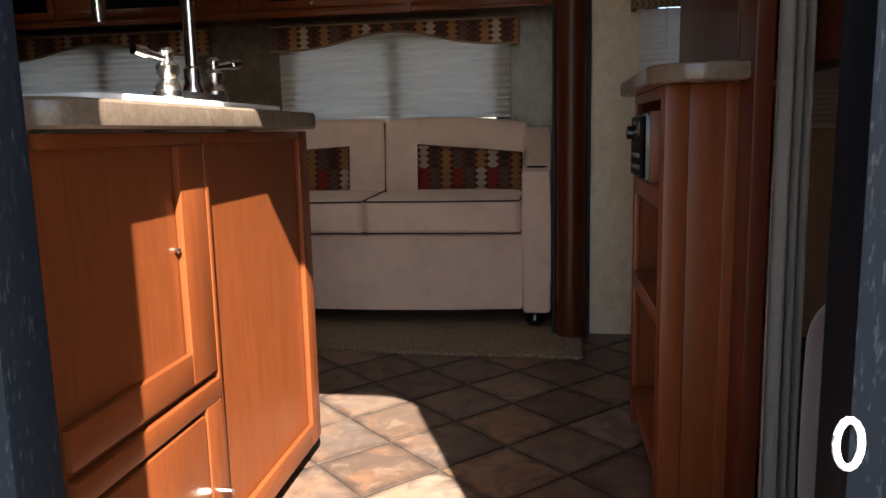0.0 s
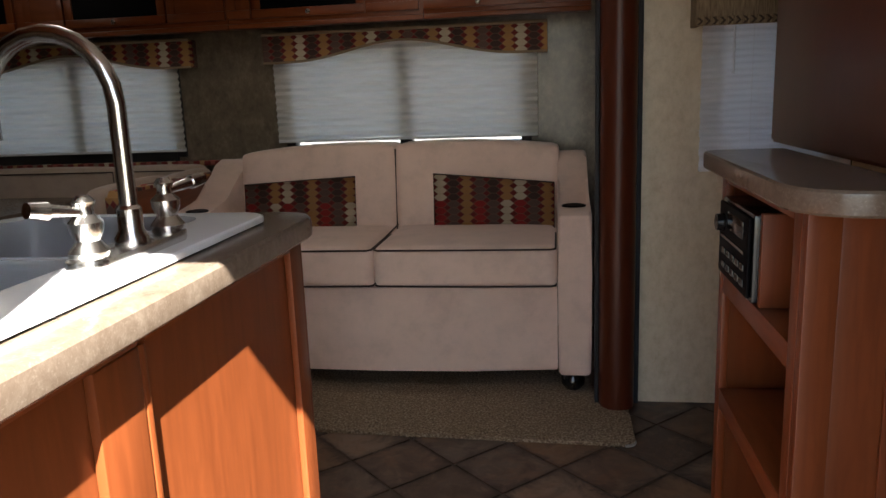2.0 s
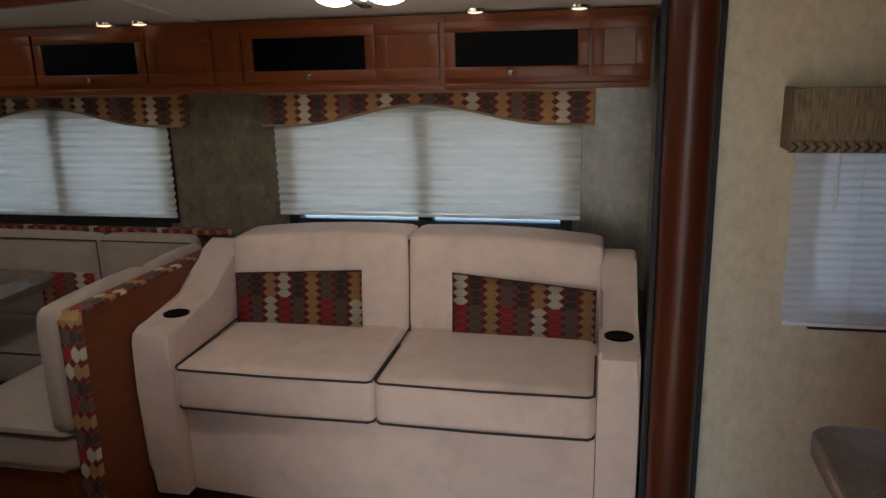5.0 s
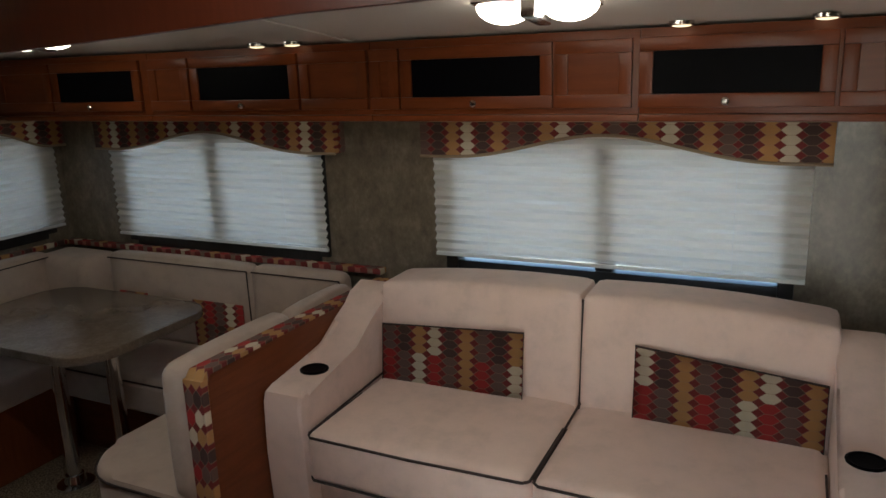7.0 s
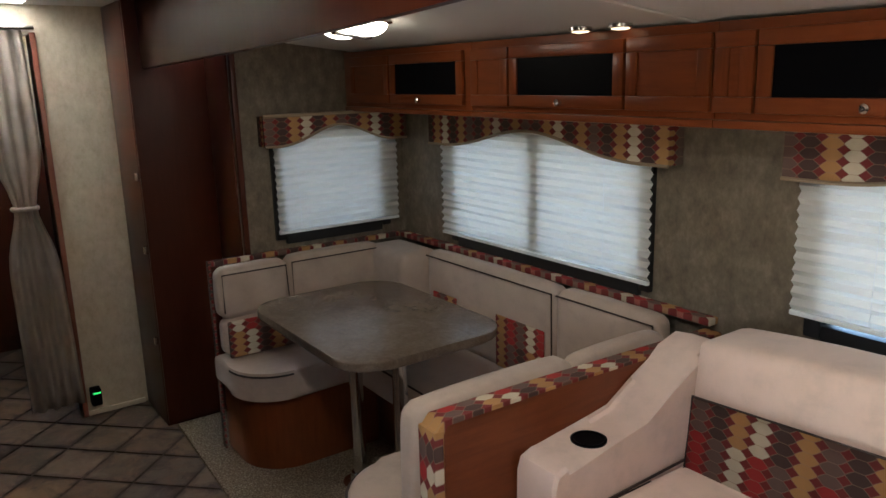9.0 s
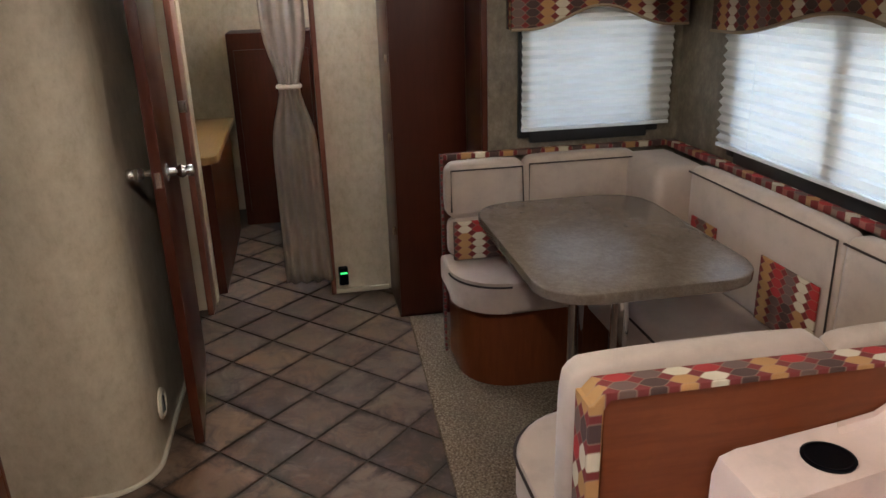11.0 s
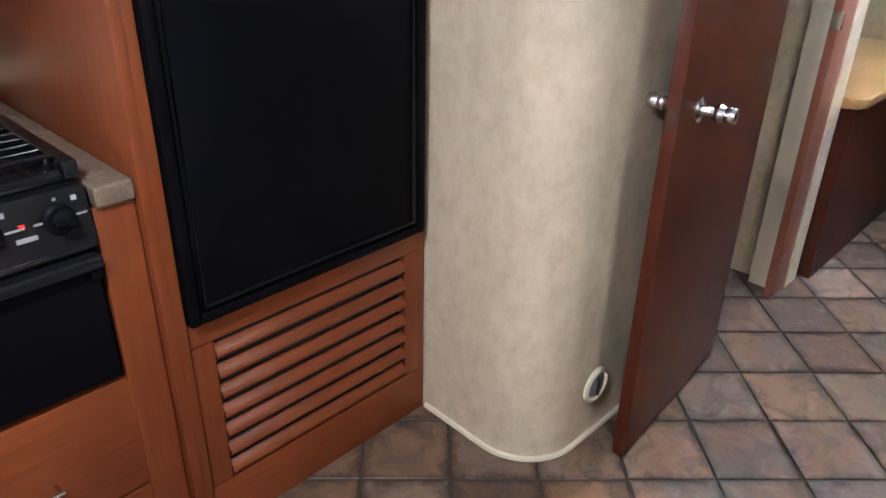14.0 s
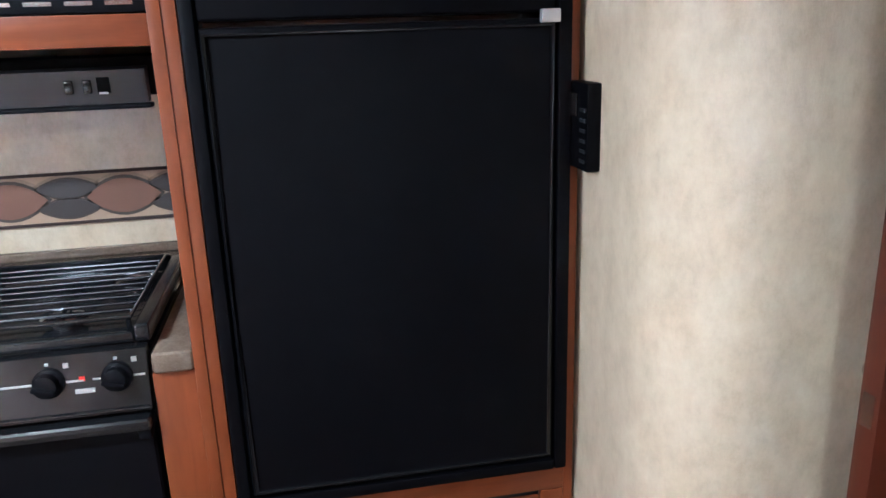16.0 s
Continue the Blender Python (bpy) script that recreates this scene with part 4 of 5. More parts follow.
def bench_back(a, b_, axis, z0, z1, panel=None):
    if axis == "y":
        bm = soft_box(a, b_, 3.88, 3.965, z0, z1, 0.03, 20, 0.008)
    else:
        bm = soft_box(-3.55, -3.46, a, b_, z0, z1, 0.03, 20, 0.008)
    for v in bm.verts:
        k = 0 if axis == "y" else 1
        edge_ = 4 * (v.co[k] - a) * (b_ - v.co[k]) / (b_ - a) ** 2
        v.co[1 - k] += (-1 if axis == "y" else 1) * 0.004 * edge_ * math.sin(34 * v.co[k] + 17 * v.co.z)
    c = part("back_cushion", bm, SUEDE_SHADED, dn)
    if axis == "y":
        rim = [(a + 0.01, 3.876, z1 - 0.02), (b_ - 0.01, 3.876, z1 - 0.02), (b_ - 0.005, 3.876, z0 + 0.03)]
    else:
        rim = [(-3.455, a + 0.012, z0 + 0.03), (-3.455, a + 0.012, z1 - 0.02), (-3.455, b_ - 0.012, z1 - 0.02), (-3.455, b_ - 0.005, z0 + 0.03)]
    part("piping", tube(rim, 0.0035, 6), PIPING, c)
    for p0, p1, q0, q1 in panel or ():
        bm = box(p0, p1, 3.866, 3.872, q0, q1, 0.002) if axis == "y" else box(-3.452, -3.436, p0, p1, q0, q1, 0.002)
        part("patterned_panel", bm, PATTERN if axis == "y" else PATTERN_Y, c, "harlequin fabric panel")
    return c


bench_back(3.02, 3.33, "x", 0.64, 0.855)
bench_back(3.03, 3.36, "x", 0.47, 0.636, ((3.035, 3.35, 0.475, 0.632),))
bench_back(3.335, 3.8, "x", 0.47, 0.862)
cr = part("corner_cushion", soft_box(-3.54, -3.2, 3.76, 3.97, 0.46, 0.85, 0.04, 12, 0.004), SUEDE_SHADED, dn)
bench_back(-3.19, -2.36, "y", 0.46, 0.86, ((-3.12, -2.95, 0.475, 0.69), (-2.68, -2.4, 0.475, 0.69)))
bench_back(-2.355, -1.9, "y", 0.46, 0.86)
part("trim_band", box(-3.575, -1.77, 3.968, 4.012, 0.855, 0.878, 0.004), PATTERN_TOPX, dn, "harlequin fabric edging")
part("trim_band", box(-3.575, -3.545, 3.02, 3.967, 0.858, 0.88, 0.004), PATTERN_TOP, dn, "harlequin fabric edging")
part("trim_front", box(-3.578, -3.545, 3.008, 3.018, 0.02, 0.88, 0.003), PATTERN, dn, "harlequin fabric edging")

tb = thing("dinette_table", "mottled laminate table with chrome pedestal legs", "table", at=(-2.85, 3.4, 0.014))
out = rounded(-3.31, -2.41, 3.075, 3.73, 0.14, 8, (1, 1, 1, 1))
top = part("tabletop", prism(out, "z", 0.705, 0.738, 0.008, seg=3), LAMINATE, tb)
for x, y in ((-2.93, 3.355), (-2.66, 3.395)):
    lg = part("leg", cyl((x, y, 0.02), (x, y, 0.704), 0.028, 20), STEEL, tb)
    part("floor_socket", lathe([(0.075, 0), (0.073, 0.01), (0.045, 0.018), (0.036, 0.05), (0.03, 0.052)], (x, y, 0.0135), n=24), STEEL, lg)
    part("top_socket", lathe([(0.03, 0), (0.036, 0.002), (0.06, 0.03), (0.075, 0.036)], (x, y, 0.668), n=24), STEEL, lg)

# ---- peninsula with the sink ----
RX0, RX1 = -2.036, -1.52
pn = thing("peninsula_cabinet", "cherry sink peninsula with framed side panels", "cabinet", at=(-1.0, 1.3, 0))
part("body", box(-1.28, -0.715, 0.78, 1.83, 0.05, 0.78, 0.003), CHERRY, pn)
part("end_rail", box(-1.28, -0.742, 1.812, 1.83, 0.781, 0.896, 0.003), CHERRY_X, pn)
part("back_rail", box(-1.28, -1.262, 0.78, 1.811, 0.781, 0.896, 0.003), CHERRY_Y, pn)
part("toe_board", box(-1.24, -0.735, 0.78, 1.8, 0.0, 0.049), DOORWOOD, pn)
F = -0.69
def face_strip(y0, y1, z0, z1, name="stile", t=0.014, m=CHERRY):
    return part(name, box(F - 0.011, F - 0.011 + t, y0, y1, z0, z1, 0.003), m, pn)
def slab(y0, y1, z0, z1, name="panel"):
    return part(name, box(F - 0.024, F - 0.012, y0, y1, z0, z1), CHERRY, pn)
slab(0.785, 1.235, 0.05, 0.894)
slab(1.237, 1.832, 0.05, 0.894)
face_strip(0.785, 1.234, 0.873, 0.894, "rail", m=CHERRY_Y)
face_strip(1.14, 1.234, 0.44, 0.872)
face_strip(0.785, 1.139, 0.44, 0.5, "rail", m=CHERRY_Y)
face_strip(0.785, 1.234, 0.385, 0.425, "rail", 0.018, CHERRY_Y)
face_strip(1.17, 1.234, 0.05, 0.384, "stile", 0.018)
face_strip(1.238, 1.25, 0.05, 0.872)
face_strip(1.25, 1.775, 0.873, 0.894, "rail", m=CHERRY_Y)
face_strip(1.775, 1.832, 0.05, 0.894)
face_strip(1.25, 1.775, 0.05, 0.11, "rail", m=CHERRY_Y)
part("corner_post", box(-0.74, F - 0.0005, 1.833, 1.85, 0.05, 0.894, 0.003), CHERRY, pn)
dd = part("lower_door", box(F - 0.011, F + 0.008, 0.818, 1.16, 0.06, 0.375, 0.004), CHERRY, pn)
part("knob", lathe(KNOB, (F + 0.008, 1.13, 0.205), (1, 0, 0), 14), CHROME, dd)
part("catch", cyl((F + 0.004, 1.205, 0.205), (F + 0.03, 1.205, 0.205), 0.006, 10), CHROME, pn)
part("knob", lathe(PIN, (F - 0.012, 1.13, 0.69), (1, 0, 0), 14), CHROME, pn)

ct = thing("kitchen_counter", "mottled brown laminate counter with a rounded end", "countertop", at=(-1.0, 1.3, 0.898))
SX0, SX1, SY0, SY1 = -1.22, -0.735, 0.98, 1.74
def ring_slab(outer, hole, z0, z1):
    """A slab with a rectangular hole: outer outline and hole have the same count of points."""
    bm = bmesh.new()
    layers = [[bm.verts.new((x, y, z)) for x, y in o] for z in (z0, z1) for o in (outer, hole)]
    n = len(outer)
    for i in range(n):
        k = (i + 1) % n
        bm.faces.new((layers[0][i], layers[0][k], layers[1][k], layers[1][i]))
        bm.faces.new((layers[2][i], layers[2][k], layers[3][k], layers[3][i]))
        bm.faces.new((layers[0][i], layers[0][k], layers[2][k], layers[2][i]))
        bm.faces.new((layers[1][i], layers[1][k], layers[3][k], layers[3][i]))
    rim = [e for e in bm.edges if all(v in layers[2] for v in e.verts) or all(v in layers[0] for v in e.verts)]
    bmesh.ops.bevel(bm, geom=rim, offset=0.012, segments=3, affect="EDGES", profile=0.6)
    return bm
oo = rounded(-1.34, -0.645, 0.765, 1.868, 0.09, 8)
hh = rounded(SX0, SX1, SY0, SY1, 0.05, 8)
part("top", ring_slab(oo, hh, 0.898, 0.94), LAMINATE, ct)
bm = box(-2.118, RX0 - 0.008, 0.765, 1.5, 0.898, 0.94, 0.01, 3)
part("top_end", bm, LAMINATE, ct)
part("top_back", box(RX0 - 0.007, -1.345, 0.765, 0.99, 0.898, 0.94, 0.008, 2), LAMINATE, ct)
part("backsplash_ledge", box(-2.118, -0.74, 0.761, 0.785, 0.941, 0.963, 0.006), LAMINATE, ct)

sk = thing("sink", "white double-bowl drop-in kitchen sink", "sink", at=(-0.97, 1.36, 0.9))
n8 = 8
o1 = rounded(SX0 - 0.025, SX1 + 0.025, SY0 - 0.025, SY1 + 0.025, 0.06, n8)
part("rim", ring_slab(o1, rounded(SX0 + 0.02, SX1 - 0.085, SY0 + 0.02, SY1 - 0.02, 0.06, n8), 0.941, 0.956), PORCELAIN, sk)
def bowl(y0, y1):
    bm = bmesh.new()
    rings = []
    for inset, z in ((0, 0.955), (0.004, 0.943), (0.02, 0.818), (0.05, 0.765)):
        rings.append([bm.verts.new((x, y, z)) for x, y in rounded(SX0 + 0.02 + inset, SX1 - 0.085 - inset, y0 + inset, y1 - inset, 0.06, n8)])
    for a, b_ in zip(rings, rings[1:]):
        for i in range(len(a)):
            k = (i + 1) % len(a)
            bm.faces.new((a[i], a[k], b_[k], b_[i]))
    bm.faces.new(rings[-1])
    bmesh.ops.solidify(bm, geom=bm.faces[:], thickness=0.006)
    return bm
part("bowl", bowl(SY0 + 0.02, 1.35), PORCELAIN, sk)
part("bowl", bowl(1.37, SY1 - 0.02), PORCELAIN, sk)
part("divider", box(SX0 + 0.02, SX1 - 0.086, 1.348, 1.372, 0.8, 0.953, 0.008), PORCELAIN, sk)

fc = thing("faucet", "brushed nickel gooseneck faucet with lever handles", "faucet", at=(-0.77, 1.385, 0.93))
part("base_plate", prism(rounded(-0.8, -0.742, 1.255, 1.51, 0.028, 8), "z", 0.9565, 0.972, 0.004), CHROME, fc)
goose = [(-0.77, 1.385, 0.968), (-0.77, 1.385, 1.165)] + [(-0.77 - 0.097 + 0.097 * math.cos(radians(a)), 1.385, 1.165 + 0.097 * math.sin(radians(a))) for a in range(15, 181, 15)] + [(-0.964, 1.385, 1.12)]
part("spout", tube(goose, 0.0125, 14), CHROME, fc, smooth=60)
part("spout_collar", lathe([(0.024, 0), (0.024, 0.01), (0.017, 0.02), (0.017, 0.05), (0.013, 0.055)], (-0.77, 1.385, 0.971), n=20), CHROME, fc)
for y, dx, dy in ((1.285, -0.4, -1), (1.485, 0.45, 1)):
    h = part("handle_post", lathe([(0.024, 0), (0.026, 0.01), (0.015, 0.024), (0.021, 0.037), (0.022, 0.048), (0.012, 0.058), (0.011, 0.066), (0.015, 0.074), (0.008, 0.082)], (-0.77, y, 0.971), n=18), CHROME, fc)
    a = Vector((-0.77, y, 1.032))
    d = Vector((dx, dy, 0.18)).normalized()
    bm = cyl(a, a + d * 0.05, 0.006, 12, 0.009)
    bm = cyl(a + d * 0.05, a + d * 0.075, 0.012, 12, 0.01, bm=bm)
    part("lever", bm, CHROME, h)

# ---- kitchen run: lower cabinet, range, refrigerator cabinet ----
lc = thing("base_cabinet", "cherry base cabinet under the counter corner", "cabinet", at=(-1.4, 1.1, 0))
part("body", box(RX1 + 0.004, -1.29, 0.77, 1.46, 0.0, 0.896, 0.003), CHERRY, lc)
part("filler_stile", box(-2.118, RX0 - 0.004, 0.77, 1.486, 0.0, 0.896, 0.003), CHERRY, lc)

rg = thing("range", "black gas range with oven and wire grate", "stove", at=(-1.78, 1.25, 0))
part("body", box(RX0, RX1, 0.995, 1.45, 0.535, 0.93, 0.004), BLACK, rg)
part("pan", box(RX0 + 0.012, RX1 - 0.012, 1.005, 1.452, 0.931, 0.95, 0.004), BLACK, rg, "black enamelled burner pan")
for x0, x1, y0, y1, z1 in ((RX0 - 0.006, RX0 + 0.022, 0.992, 1.462, 0.985), (RX1 - 0.022, RX1 + 0.006, 0.992, 1.462, 0.985), (RX0 + 0.023, RX1 - 0.023, 0.992, 1.012, 0.99), (RX0 + 0.023, RX1 - 0.023, 1.444, 1.462, 0.972)):
    part("pan_rim", box(x0, x1, y0, y1, 0.951, z1, 0.006, 3), BLACK, rg)
part("oven_door", box(RX0 + 0.004, RX1 - 0.004, 1.452, 1.492, 0.545, 0.79, 0.012, 3), BLACK_SOFT, rg)
od = part("oven_handle", box(RX0 + 0.004, RX1 - 0.004, 1.468, 1.52, 0.796, 0.822, 0.01, 3), BLACK, rg)
part("handle_tab", box(RX0 + 0.006, RX0 + 0.03, 1.45, 1.512, 0.776, 0.797, 0.005), BLACK_SOFT, od)
cp = part("control_panel", prism([(1.452, 0.832), (1.5, 0.832), (1.484, 0.948), (1.452, 0.948)], "x", RX0, RX1, 0.004), BLACK, rg)
part("panel_lip", tube([(RX0 + 0.004, 1.5, 0.838), (RX1 - 0.004, 1.5, 0.838)], 0.004, 8), BLACK, cp)


def on_panel(x0, x1, z0, z1, m, label=""):
    y = 1.4865 + 0.016 * (0.948 - (z0 + z1) / 2) / 0.116 - 0.0035
    part("printed_mark", box(x0, x1, y, y + 0.003, z0, z1), m, cp, label)


for x0, x1 in ((-1.842, RX1 - 0.01), (-1.925, -1.895), (-1.96, -1.94), (RX0 + 0.006, -2.008)):
    on_panel(x0, x1, 0.898, 0.9015, SILVER, "thin silver line")
on_panel(-1.942, -1.908, 0.876, 0.884, SILVER)
on_panel(-1.927, -1.917, 0.898, 0.907, RED, "small red mark")
for k, x in enumerate((-1.982, -1.866, -1.75, -1.64)):
    kb = part("control_knob", lathe([(0.027, 0), (0.027, 0.008), (0.021, 0.012), (0.0195, 0.03), (0.012, 0.033)], (x, 1.489, 0.9), (0, 1, 0.14), 20), BLACK_SOFT, rg)
    part("grip", move(box(-0.0045, 0.0045, 0.012, 0.04, -0.02, 0.02, 0.003), Matrix.Translation((x, 1.489, 0.9)) @ Matrix.Rotation(radians(75), 4, "Y")), BLACK_SOFT, kb)
    on_panel(x - 0.036, x - 0.027, 0.925, 0.934, RED if k == 2 else SILVER)
    on_panel(x - 0.003, x + 0.003, 0.932, 0.937, SILVER)
gr = part("grate", tube([(RX0 + 0.03, 1.025, 0.993), (RX1 - 0.03, 1.025, 0.993), (RX1 - 0.03, 1.436, 0.993), (RX0 + 0.03, 1.436, 0.993)], 0.0045, 8, closed=True), BLACK, rg, "black wire grate")
for k in range(9):
    y = 1.066 + 0.041 * k
    part("grate_wire", cyl((RX0 + 0.03, y, 0.993), (RX1 - 0.03, y, 0.993), 0.0036, 8), WIRE, gr)
for x in (-1.87, -1.69):
    part("grate_rib", cyl((x, 1.03, 0.987), (x, 1.43, 0.987), 0.003, 8), BLACK, gr)
for x in (RX0 + 0.035, RX1 - 0.035):
    for y in (1.03, 1.43):
        part("grate_foot", cyl((x, y, 0.949), (x, y, 0.99), 0.005, 8), BLACK, gr)
for x, y in ((-1.955, 1.13), (-1.86, 1.34), (-1.66, 1.2)):
    bn = part("burner", lathe([(0.02, 0), (0.02, 0.012), (0.04, 0.016), (0.042, 0.026), (0.036, 0.03), (0.01, 0.031)], (x, y, 0.949), n=28), STEEL, rg, "shiny burner head")
    part("flame_ring", lathe([(0.043, 0.0), (0.043, 0.003), (0.04, 0.003)], (x, y, 0.969), n=28), BLACK, bn)
dw = thing("drawer_cabinet", "cherry drawer below the oven", "cabinet", at=(-1.81, 1.2, 0))
part("body", box(RX0, RX1, 0.78, 1.46, 0.0, 0.532, 0.003), CHERRY_X, dw)
df = part("drawer_front", box(RX0 - 0.03, RX1, 1.462, 1.482, 0.25, 0.53, 0.005), CHERRY_X, dw)
part("drawer_front", box(RX0 - 0.03, RX1, 1.462, 1.482, 0.02, 0.242, 0.005), CHERRY_X, dw)
bm = cyl((-1.87, 1.51, 0.36), (-1.75, 1.51, 0.36), 0.0055, 10)
for x in (-1.865, -1.755):
    bm = cyl((x, 1.48, 0.36), (x, 1.511, 0.36), 0.0045, 8, bm=bm)
part("pull", bm, CHROME, df, "brushed nickel bar pull")

# wall border behind the range, in carved shapes
bd = tagged(thing("trim_border", "carved-look border of brown leaf shapes", "border", at=(-1.4, 0.765, 1.04)), kind="structure")
BORDER = mat("pale_border_paper", (0.42, 0.3, 0.2), 0.6)
LEAF_A, LEAF_B = mat("border_brown_shape", (0.17, 0.08, 0.05), 0.55), mat("border_dark_shape", (0.045, 0.035, 0.032), 0.55)
LEAF_RIM, LEAF_GLOW = mat("border_outline", (0.06, 0.045, 0.035), 0.55), mat("border_pale_outline", (0.3, 0.22, 0.15), 0.55)
part("strip", box(-2.118, -0.74, 0.762, 0.765, 1.03, 1.165), BORDER, bd)
part("edge_line", box(-2.118, -0.74, 0.7655, 0.769, 1.158, 1.166), PIPING, bd)
part("edge_line", box(-2.118, -0.74, 0.7655, 0.769, 1.028, 1.036), PIPING, bd)
x = -2.25
k = 0
while x < -0.75:
    for z0, h, mm in (((1.097, 0.046, LEAF_A),) if k % 2 == 0 else ((1.123, 0.025, LEAF_B), (1.071, 0.025, LEAF_B))):
        w = 0.185 if k % 2 == 0 else 0.15
        pts = [(x + w * i / 10, z0 + h * math.sin(math.pi * i / 10) ** 0.8) for i in range(11)] + [(x + w * i / 10, z0 - h * math.sin(math.pi * i / 10) ** 0.8) for i in range(9, 0, -1)]
        pts = [(max(-2.117, a), b_) for a, b_ in pts]
        leaf_part = part("leaf_shape", prism(pts, "y", 0.7676, 0.7695), mm, bd)
        cx_, cz_ = x + w / 2, z0
        for grow, shift, yy, m2 in ((1.1, 0.0, 0.7668, LEAF_RIM), (1.16, 0.006, 0.7659, LEAF_GLOW)):
            ring = [(max(-2.117, cx_ + (a - cx_) * grow), cz_ + (b_ - cz_) * (grow + 0.08) + shift) for a, b_ in pts]
            part("leaf_outline", prism(ring, "y", 0.7652, yy), m2, leaf_part)
    x += 0.155 if k % 2 == 0 else 0.125
    k += 1
hd = thing("range_hood", "black range hood under the cabinet", "range hood", at=(-1.8, 1.0, 1.36))
HOOD_GREY = mat("dark_grey_textured_metal", (0.05, 0.052, 0.056), 0.38)
bump(HOOD_GREY, noise_tex(HOOD_GREY, 300, 3), 0.25, 0.001)
part("body", box(-2.105, -1.5, 0.762, 1.14, 1.375, 1.455, 0.006), BLACK_SOFT, hd)
fp = part("face_plate", prism([(1.142, 1.365), (1.17, 1.362), (1.18, 1.43), (1.142, 1.435)], "x", -2.045, -1.5, 0.003), HOOD_GREY, hd, "dull grey control strip")
part("lower_lip", box(-2.05, -1.5, 1.142, 1.184, 1.352, 1.361, 0.003), BLACK_SOFT, fp)
for x in (-1.94, -1.905):
    part("switch", box(x, x + 0.016, 1.174, 1.184, 1.385, 1.412, 0.002), BLACK, fp)
part("label_plate", box(-1.975, -1.95, 1.1735, 1.178, 1.385, 1.418), BLACK_SOFT, fp)
part("printed_mark", box(-1.97, -1.953, 1.177, 1.18, 1.383, 1.387), SILVER, fp)
uc = thing("upper_cabinet", "cherry upper cabinet with a microwave opening", "cabinet", at=(-1.8, 1.1, 1.47))
part("body", box(-2.118, -0.74, 0.762, 1.38, 1.475, 1.505, 0.003), CHERRY_X, uc)
part("face_rail", box(-2.118, -0.74, 1.382, 1.4, 1.475, 1.53, 0.003), CHERRY_X, uc)
part("upper_body", box(-2.118, -0.74, 0.762, 1.2, 1.75, 1.975, 0.003), CHERRY_X, uc)
mw = thing("microwave", "black built-in microwave with a vented grille", "microwave", at=(-1.8, 1.2, 1.51))
part("body", box(-2.1, -1.56, 0.8, 1.37, 1.507, 1.745, 0.004), BLACK, mw)
gl = part("grille", box(-2.1, -1.56, 1.371, 1.392, 1.532, 1.565, 0.003), BLACK_SOFT, mw)
for k in range(8):
    part("slot", box(-2.08 + 0.065 * k, -2.035 + 0.065 * k, 1.3925, 1.394, 1.545, 1.552), STEEL, gl)

FX0, FX1, FF = -2.163, -2.835, 1.495
fr = thing("refrigerator_cabinet", "tall cherry cabinet round the refrigerator with a louvered grille", "cabinet", at=(-2.5, 1.1, 0))
part("side_panel", box(-2.142, -2.12, 0.762, FF + 0.015, 0, 1.975, 0.001), CHERRY, fr)
part("stile", box(FX0 - 0.002, -2.1422, FF - 0.02, FF + 0.012, 0.0, 1.975, 0.001), CHERRY, fr)
part("stile", box(-2.856, FX1, FF - 0.02, FF, 0.0, 1.975, 0.003), CHERRY, fr)
part("rail", box(FX1, FX0 - 0.003, FF - 0.02, FF, 0.535, 0.6, 0.003), CHERRY_X, fr)
part("rail", box(FX1, FX0 - 0.003, FF - 0.02, FF, 0.0, 0.145, 0.003), CHERRY_X, fr)
part("rail", box(FX1, FX0 - 0.003, FF - 0.02, FF, 1.8, 1.975, 0.003), CHERRY_X, fr)
part("stile", box(-2.225, FX0 - 0.003, FF - 0.02, FF, 0.146, 0.534, 0.003), CHERRY, fr)
part("stile", box(FX1, -2.785, FF - 0.02, FF, 0.146, 0.534, 0.003), CHERRY, fr)
part("grille_backing", box(FX1, FX0 - 0.003, FF - 0.08, FF - 0.075, 0.14, 0.54), SEAL, fr)
for k in range(7):
    z = 0.158 + 0.055 * k
    part("louver", prism([(FF - 0.016, z + 0.026), (FF - 0.013, z + 0.031), (FF + 0.004, z + 0.016), (FF + 0.007, z + 0.007), (FF + 0.004, z)], "x", -2.784, -2.226, 0.002), CHERRY_X, fr)
rf = thing("refrigerator", "black two-door refrigerator built into the cabinet", "refrigerator", at=(-2.5, 1.2, 0.6))
part("body", box(FX1 + 0.004, FX0 - 0.006, 0.8, FF - 0.03, 0.602, 1.79), BLACK, rf)
t = 0.03
part("door_frame", box(FX0 - t, FX0 - 0.006, FF - 0.025, FF + 0.03, 0.602, 1.79, 0.006), BLACK_SOFT, rf)
part("door_frame", box(FX1 + 0.004, FX1 + t, FF - 0.025, FF + 0.03, 0.602, 1.79, 0.006), BLACK_SOFT, rf)
part("door_frame", box(FX1 + t, FX0 - t, FF - 0.025, FF + 0.03, 0.602, 0.625, 0.006), BLACK_SOFT, rf)
d = part("door", box(FX1 + t + 0.003, FX0 - t - 0.003, FF - 0.02, FF + 0.024, 0.628, 1.5, 0.008, 3), BLACK_SOFT, rf, "black door panel")
part("door_rim", tube([(FX1 + t + 0.012, FF + 0.026, 0.64), (FX0 - t - 0.012, FF + 0.026, 0.64), (FX0 - t - 0.012, FF + 0.026, 1.488), (FX1 + t + 0.012, FF + 0.026, 1.488)], 0.006, 8, closed=True), BLACK, d)
part("freezer_door", box(FX1 + t + 0.003, FX0 - t - 0.003, FF - 0.02, FF + 0.024, 1.51, 1.785, 0.008, 3), BLACK_SOFT, rf)
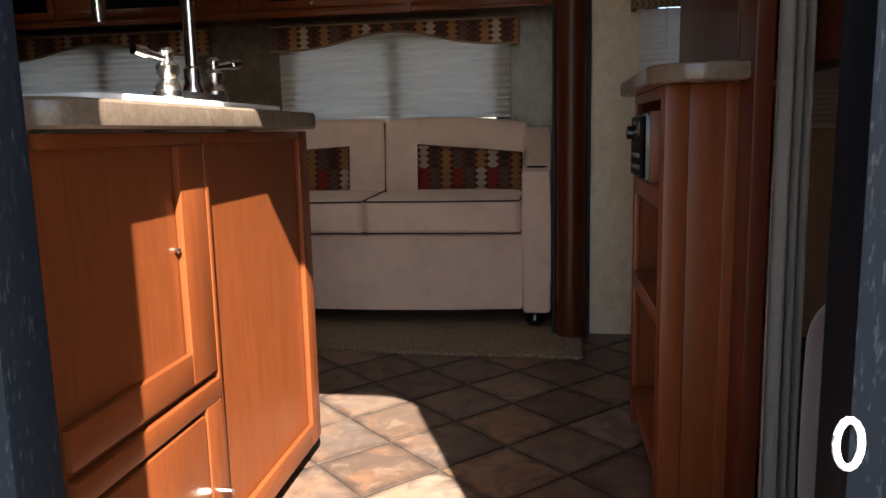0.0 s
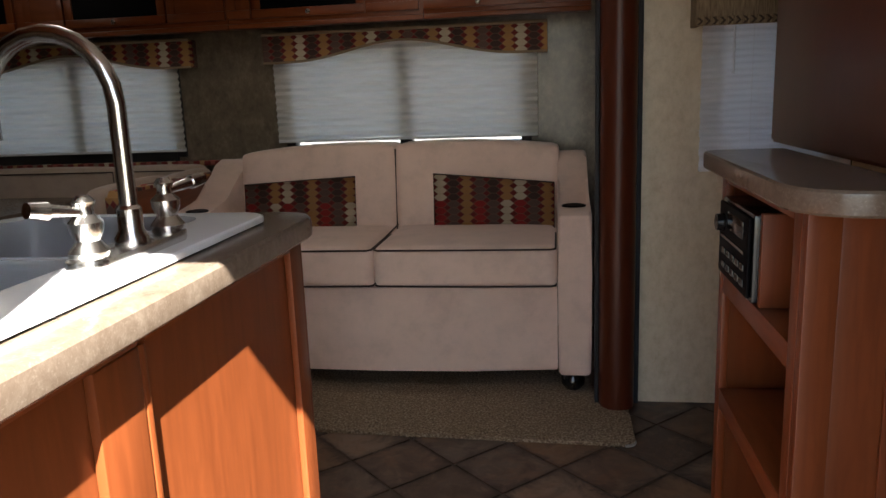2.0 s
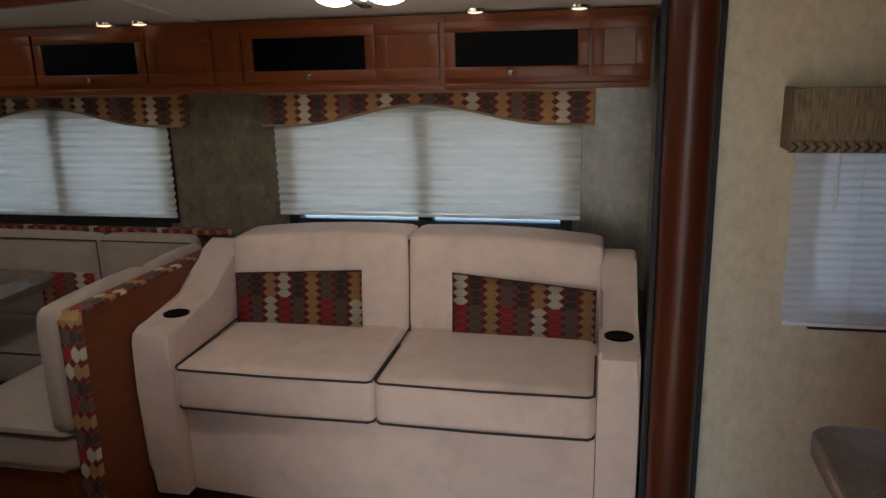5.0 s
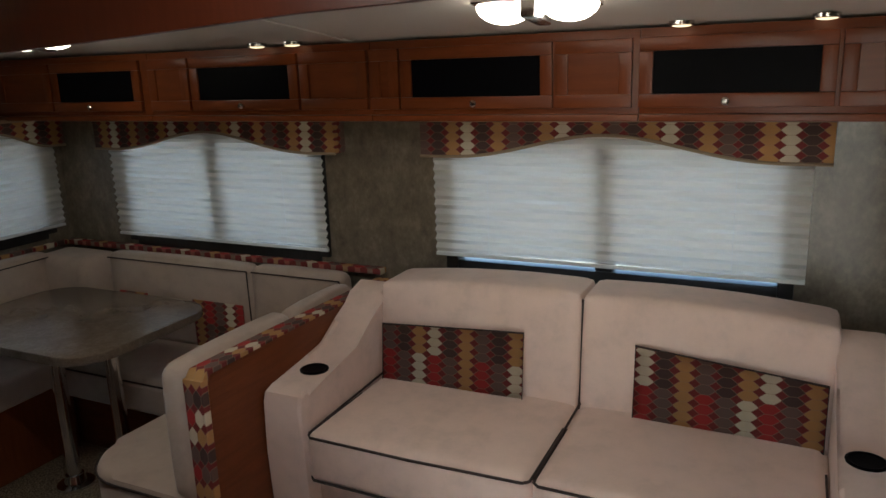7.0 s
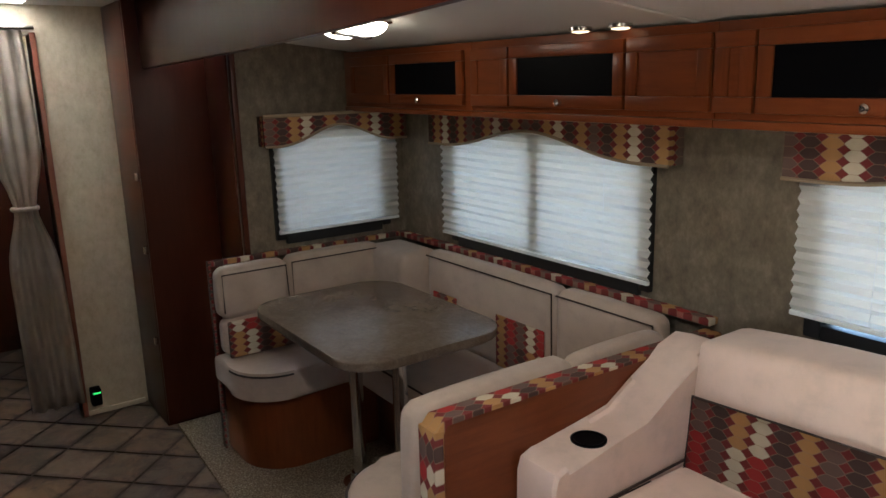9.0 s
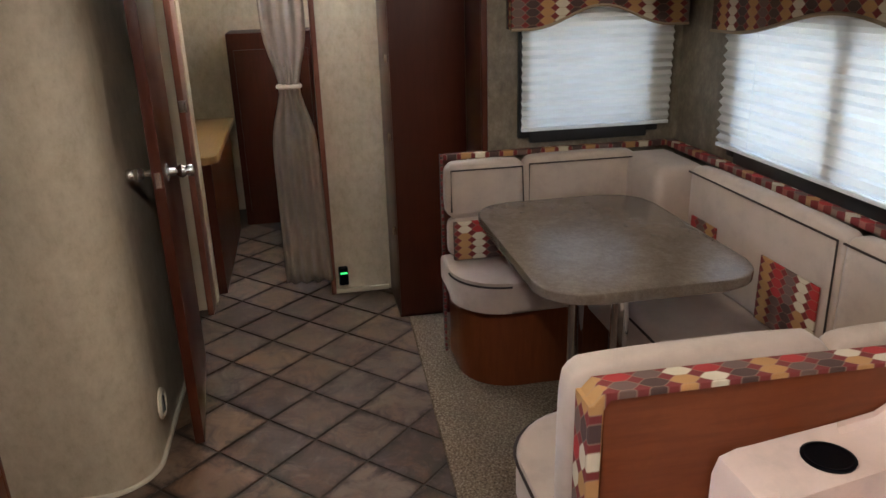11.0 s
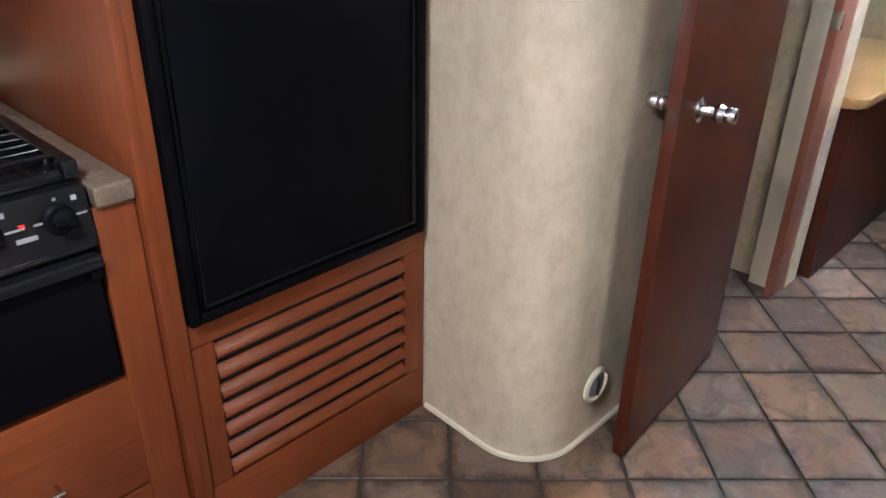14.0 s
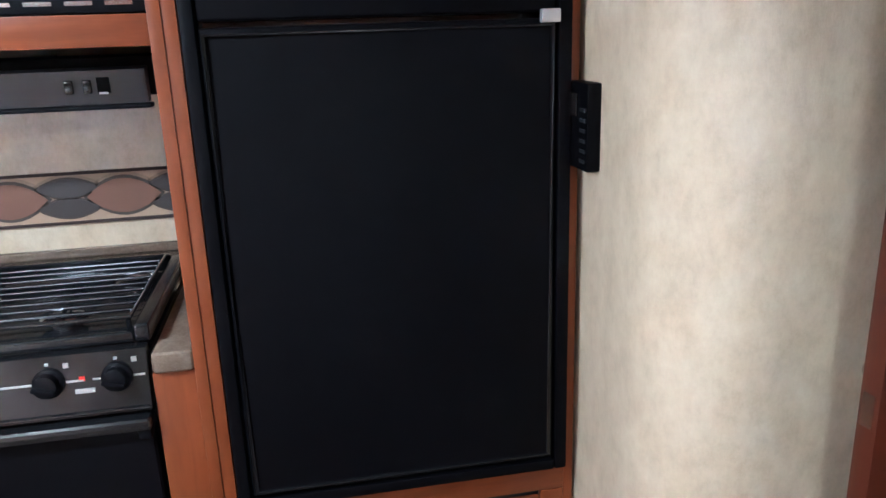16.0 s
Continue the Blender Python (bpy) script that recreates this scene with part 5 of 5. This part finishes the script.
part("hinge_cap", box(FX1 + t, FX1 + t + 0.035, FF + 0.025, FF + 0.04, 1.492, 1.515, 0.003), SILVER, rf, "small grey hinge cap")

# ---- entertainment cabinet by the entry ----
EX, EY0, EY1 = 0.19, 1.59, 2.17
ec = thing("entertainment_cabinet", "open-shelved cherry cabinet with a laminate top", "cabinet", at=(0.35, 1.9, 0))
part("back_panel", box(0.45, 0.47, EY0 + 0.02, EY1, 0.0, 0.972), DOORWOOD, ec)
part("end_panel", box(EX + 0.051, 0.338, EY0, EY0 + 0.018, 0.0, 0.972, 0.003), CHERRY, ec)
part("end_stile", box(EX, EX + 0.05, EY0 - 0.006, EY0 + 0.02, 0.0, 0.972, 0.003), CHERRY, ec)
part("end_strip", box(EX + 0.125, EX + 0.155, EY0 - 0.008, EY0 - 0.001, 0.0, 0.972, 0.002), CHERRY, ec)
part("face_stile", box(EX, EX + 0.018, EY0 + 0.021, EY0 + 0.06, 0.0, 0.972, 0.003), CHERRY, ec)
part("face_stile", box(EX, EX + 0.018, EY1 - 0.04, EY1, 0.0, 0.972, 0.003), CHERRY, ec)
part("end_panel", box(EX + 0.019, 0.449, EY1 - 0.02, EY1 - 0.002, 0.0, 0.972), CHERRY, ec)
for z in (0.07, 0.425, 0.7):
    part("shelf", box(EX, 0.449, EY0 + 0.061, EY1 - 0.041, z, z + 0.045, 0.003), CHERRY_Y, ec)
part("face_rail", box(EX, EX + 0.018, EY0 + 0.061, EY1 - 0.041, 0.947, 0.972, 0.003), CHERRY_Y, ec)
part("top", prism(rounded(0.15, 0.338, EY0 - 0.1, EY1 + 0.06, 0.09, 4, (1.2, 0, 0, 0.5)), "z", 0.973, 1.012, 0.01, seg=3), LAMINATE, ec)
rad = thing("radio", "black car-style stereo in the cabinet face", "stereo", at=(0.18, 1.9, 0.75))
part("body", box(EX - 0.006, 0.36, 1.86, 2.125, 0.748, 0.92, 0.006), BLACK, rad)
part("faceplate", box(EX - 0.014, EX - 0.007, 1.868, 2.118, 0.756, 0.912, 0.004), BLACK_SOFT, rad)
part("display", box(EX - 0.017, EX - 0.0145, 1.9, 2.03, 0.865, 0.9, 0.001), DARK_GLASS, rad)
part("disc_slot", box(EX - 0.017, EX - 0.0145, 1.89, 2.09, 0.838, 0.844), BLACK, rad)
part("dial", lathe([(0.019, 0), (0.018, 0.016), (0.01, 0.018)], (EX - 0.014, 2.075, 0.87), (-1, 0, 0), 20), BLACK, rad, "glossy black volume dial")
for z in (0.775, 0.805):
    for k in range(5):
        part("button", box(EX - 0.018, EX - 0.0145, 1.885 + 0.04 * k, 1.913 + 0.04 * k, z, z + 0.014, 0.002), BLACK, rad)
part("divider", box(EX + 0.004, 0.449, 1.84, 1.856, 0.746, 0.924, 0.002), CHERRY, ec)
hu = thing("hutch", "tall dark wooden hutch above the cabinet", "cabinet", at=(0.5, 1.9, 1.014))
part("side", box(0.352, 0.62, EY0 + 0.02, EY1 + 0.22, 1.014, 1.975, 0.003), DOORWOOD, hu)
for z0, z1 in ((1.022, 1.47), (1.48, 1.96)):
    part("door", box(0.342, 0.351, EY0 + 0.04, EY1 + 0.2, z0, z1, 0.003), DOORWOOD, hu)
bp = thing("bedroom_post", "dark purple-brown partition end beside the curtain", "post", at=(0.42, 1.58, 0))
part("board", box(0.34, 0.376, 1.47, 1.605, 0.0, 1.975, 0.004), DOORWOOD, bp)
pleated_curtain("curtain", "grey-beige bedroom curtain drawn aside beside the post", ((0.385, 1.46, 1.95), (0.465, 1.54, 1.95)), ((0.385, 1.45, 0.02), (0.465, 1.53, 0.02)), None, 3, GREY_CLOTH, 0.014)
bed = thing("bed", "bed corner under a dark brown quilted bedspread", "bed", at=(1.0, 1.3, 0))
bm = soft_box(0.42, 2.3, 0.66, 1.4, 0.05, 0.62, 0.12, 16, 0.03)
for v in bm.verts:
    if v.co.z > 0.3:
        v.co.z += 0.35 * max(0, min(1, (v.co.x - 0.45) / 0.3)) * (v.co.z - 0.3) / 0.3
part("bedspread", bm, SPREAD, bed, smooth=70)

# ---- floor tiles ----
T, OX, OY = 0.2375, -3.365, 2.434
tile_me = mesh_of("tile", box(-T / 2 + 0.003, T / 2 - 0.003, -T / 2 + 0.003, T / 2 - 0.003, -0.0055, 0.0, 0.0022, 1), TILE)
floor_ob = bpy.data.objects["floor"]
c45 = math.sqrt(0.5)
spots = []
for i in range(-30, 30):
    for j in range(-30, 30):
        u, v = (i + 0.5) * T, (j + 0.5) * T
        x, y = OX + (u - v) * c45, OY + (u + v) * c45
        if -5.6 < x < 0.75 and 0.62 + 0.1 < y < 3.12:
            spots.append((x, y))
for x, y in spots:
    o = new("tile", tile_me)
    o.parent = floor_ob
    o.rotation_euler = (0, 0, radians(45))
    o.location = (x, y, 0.0)
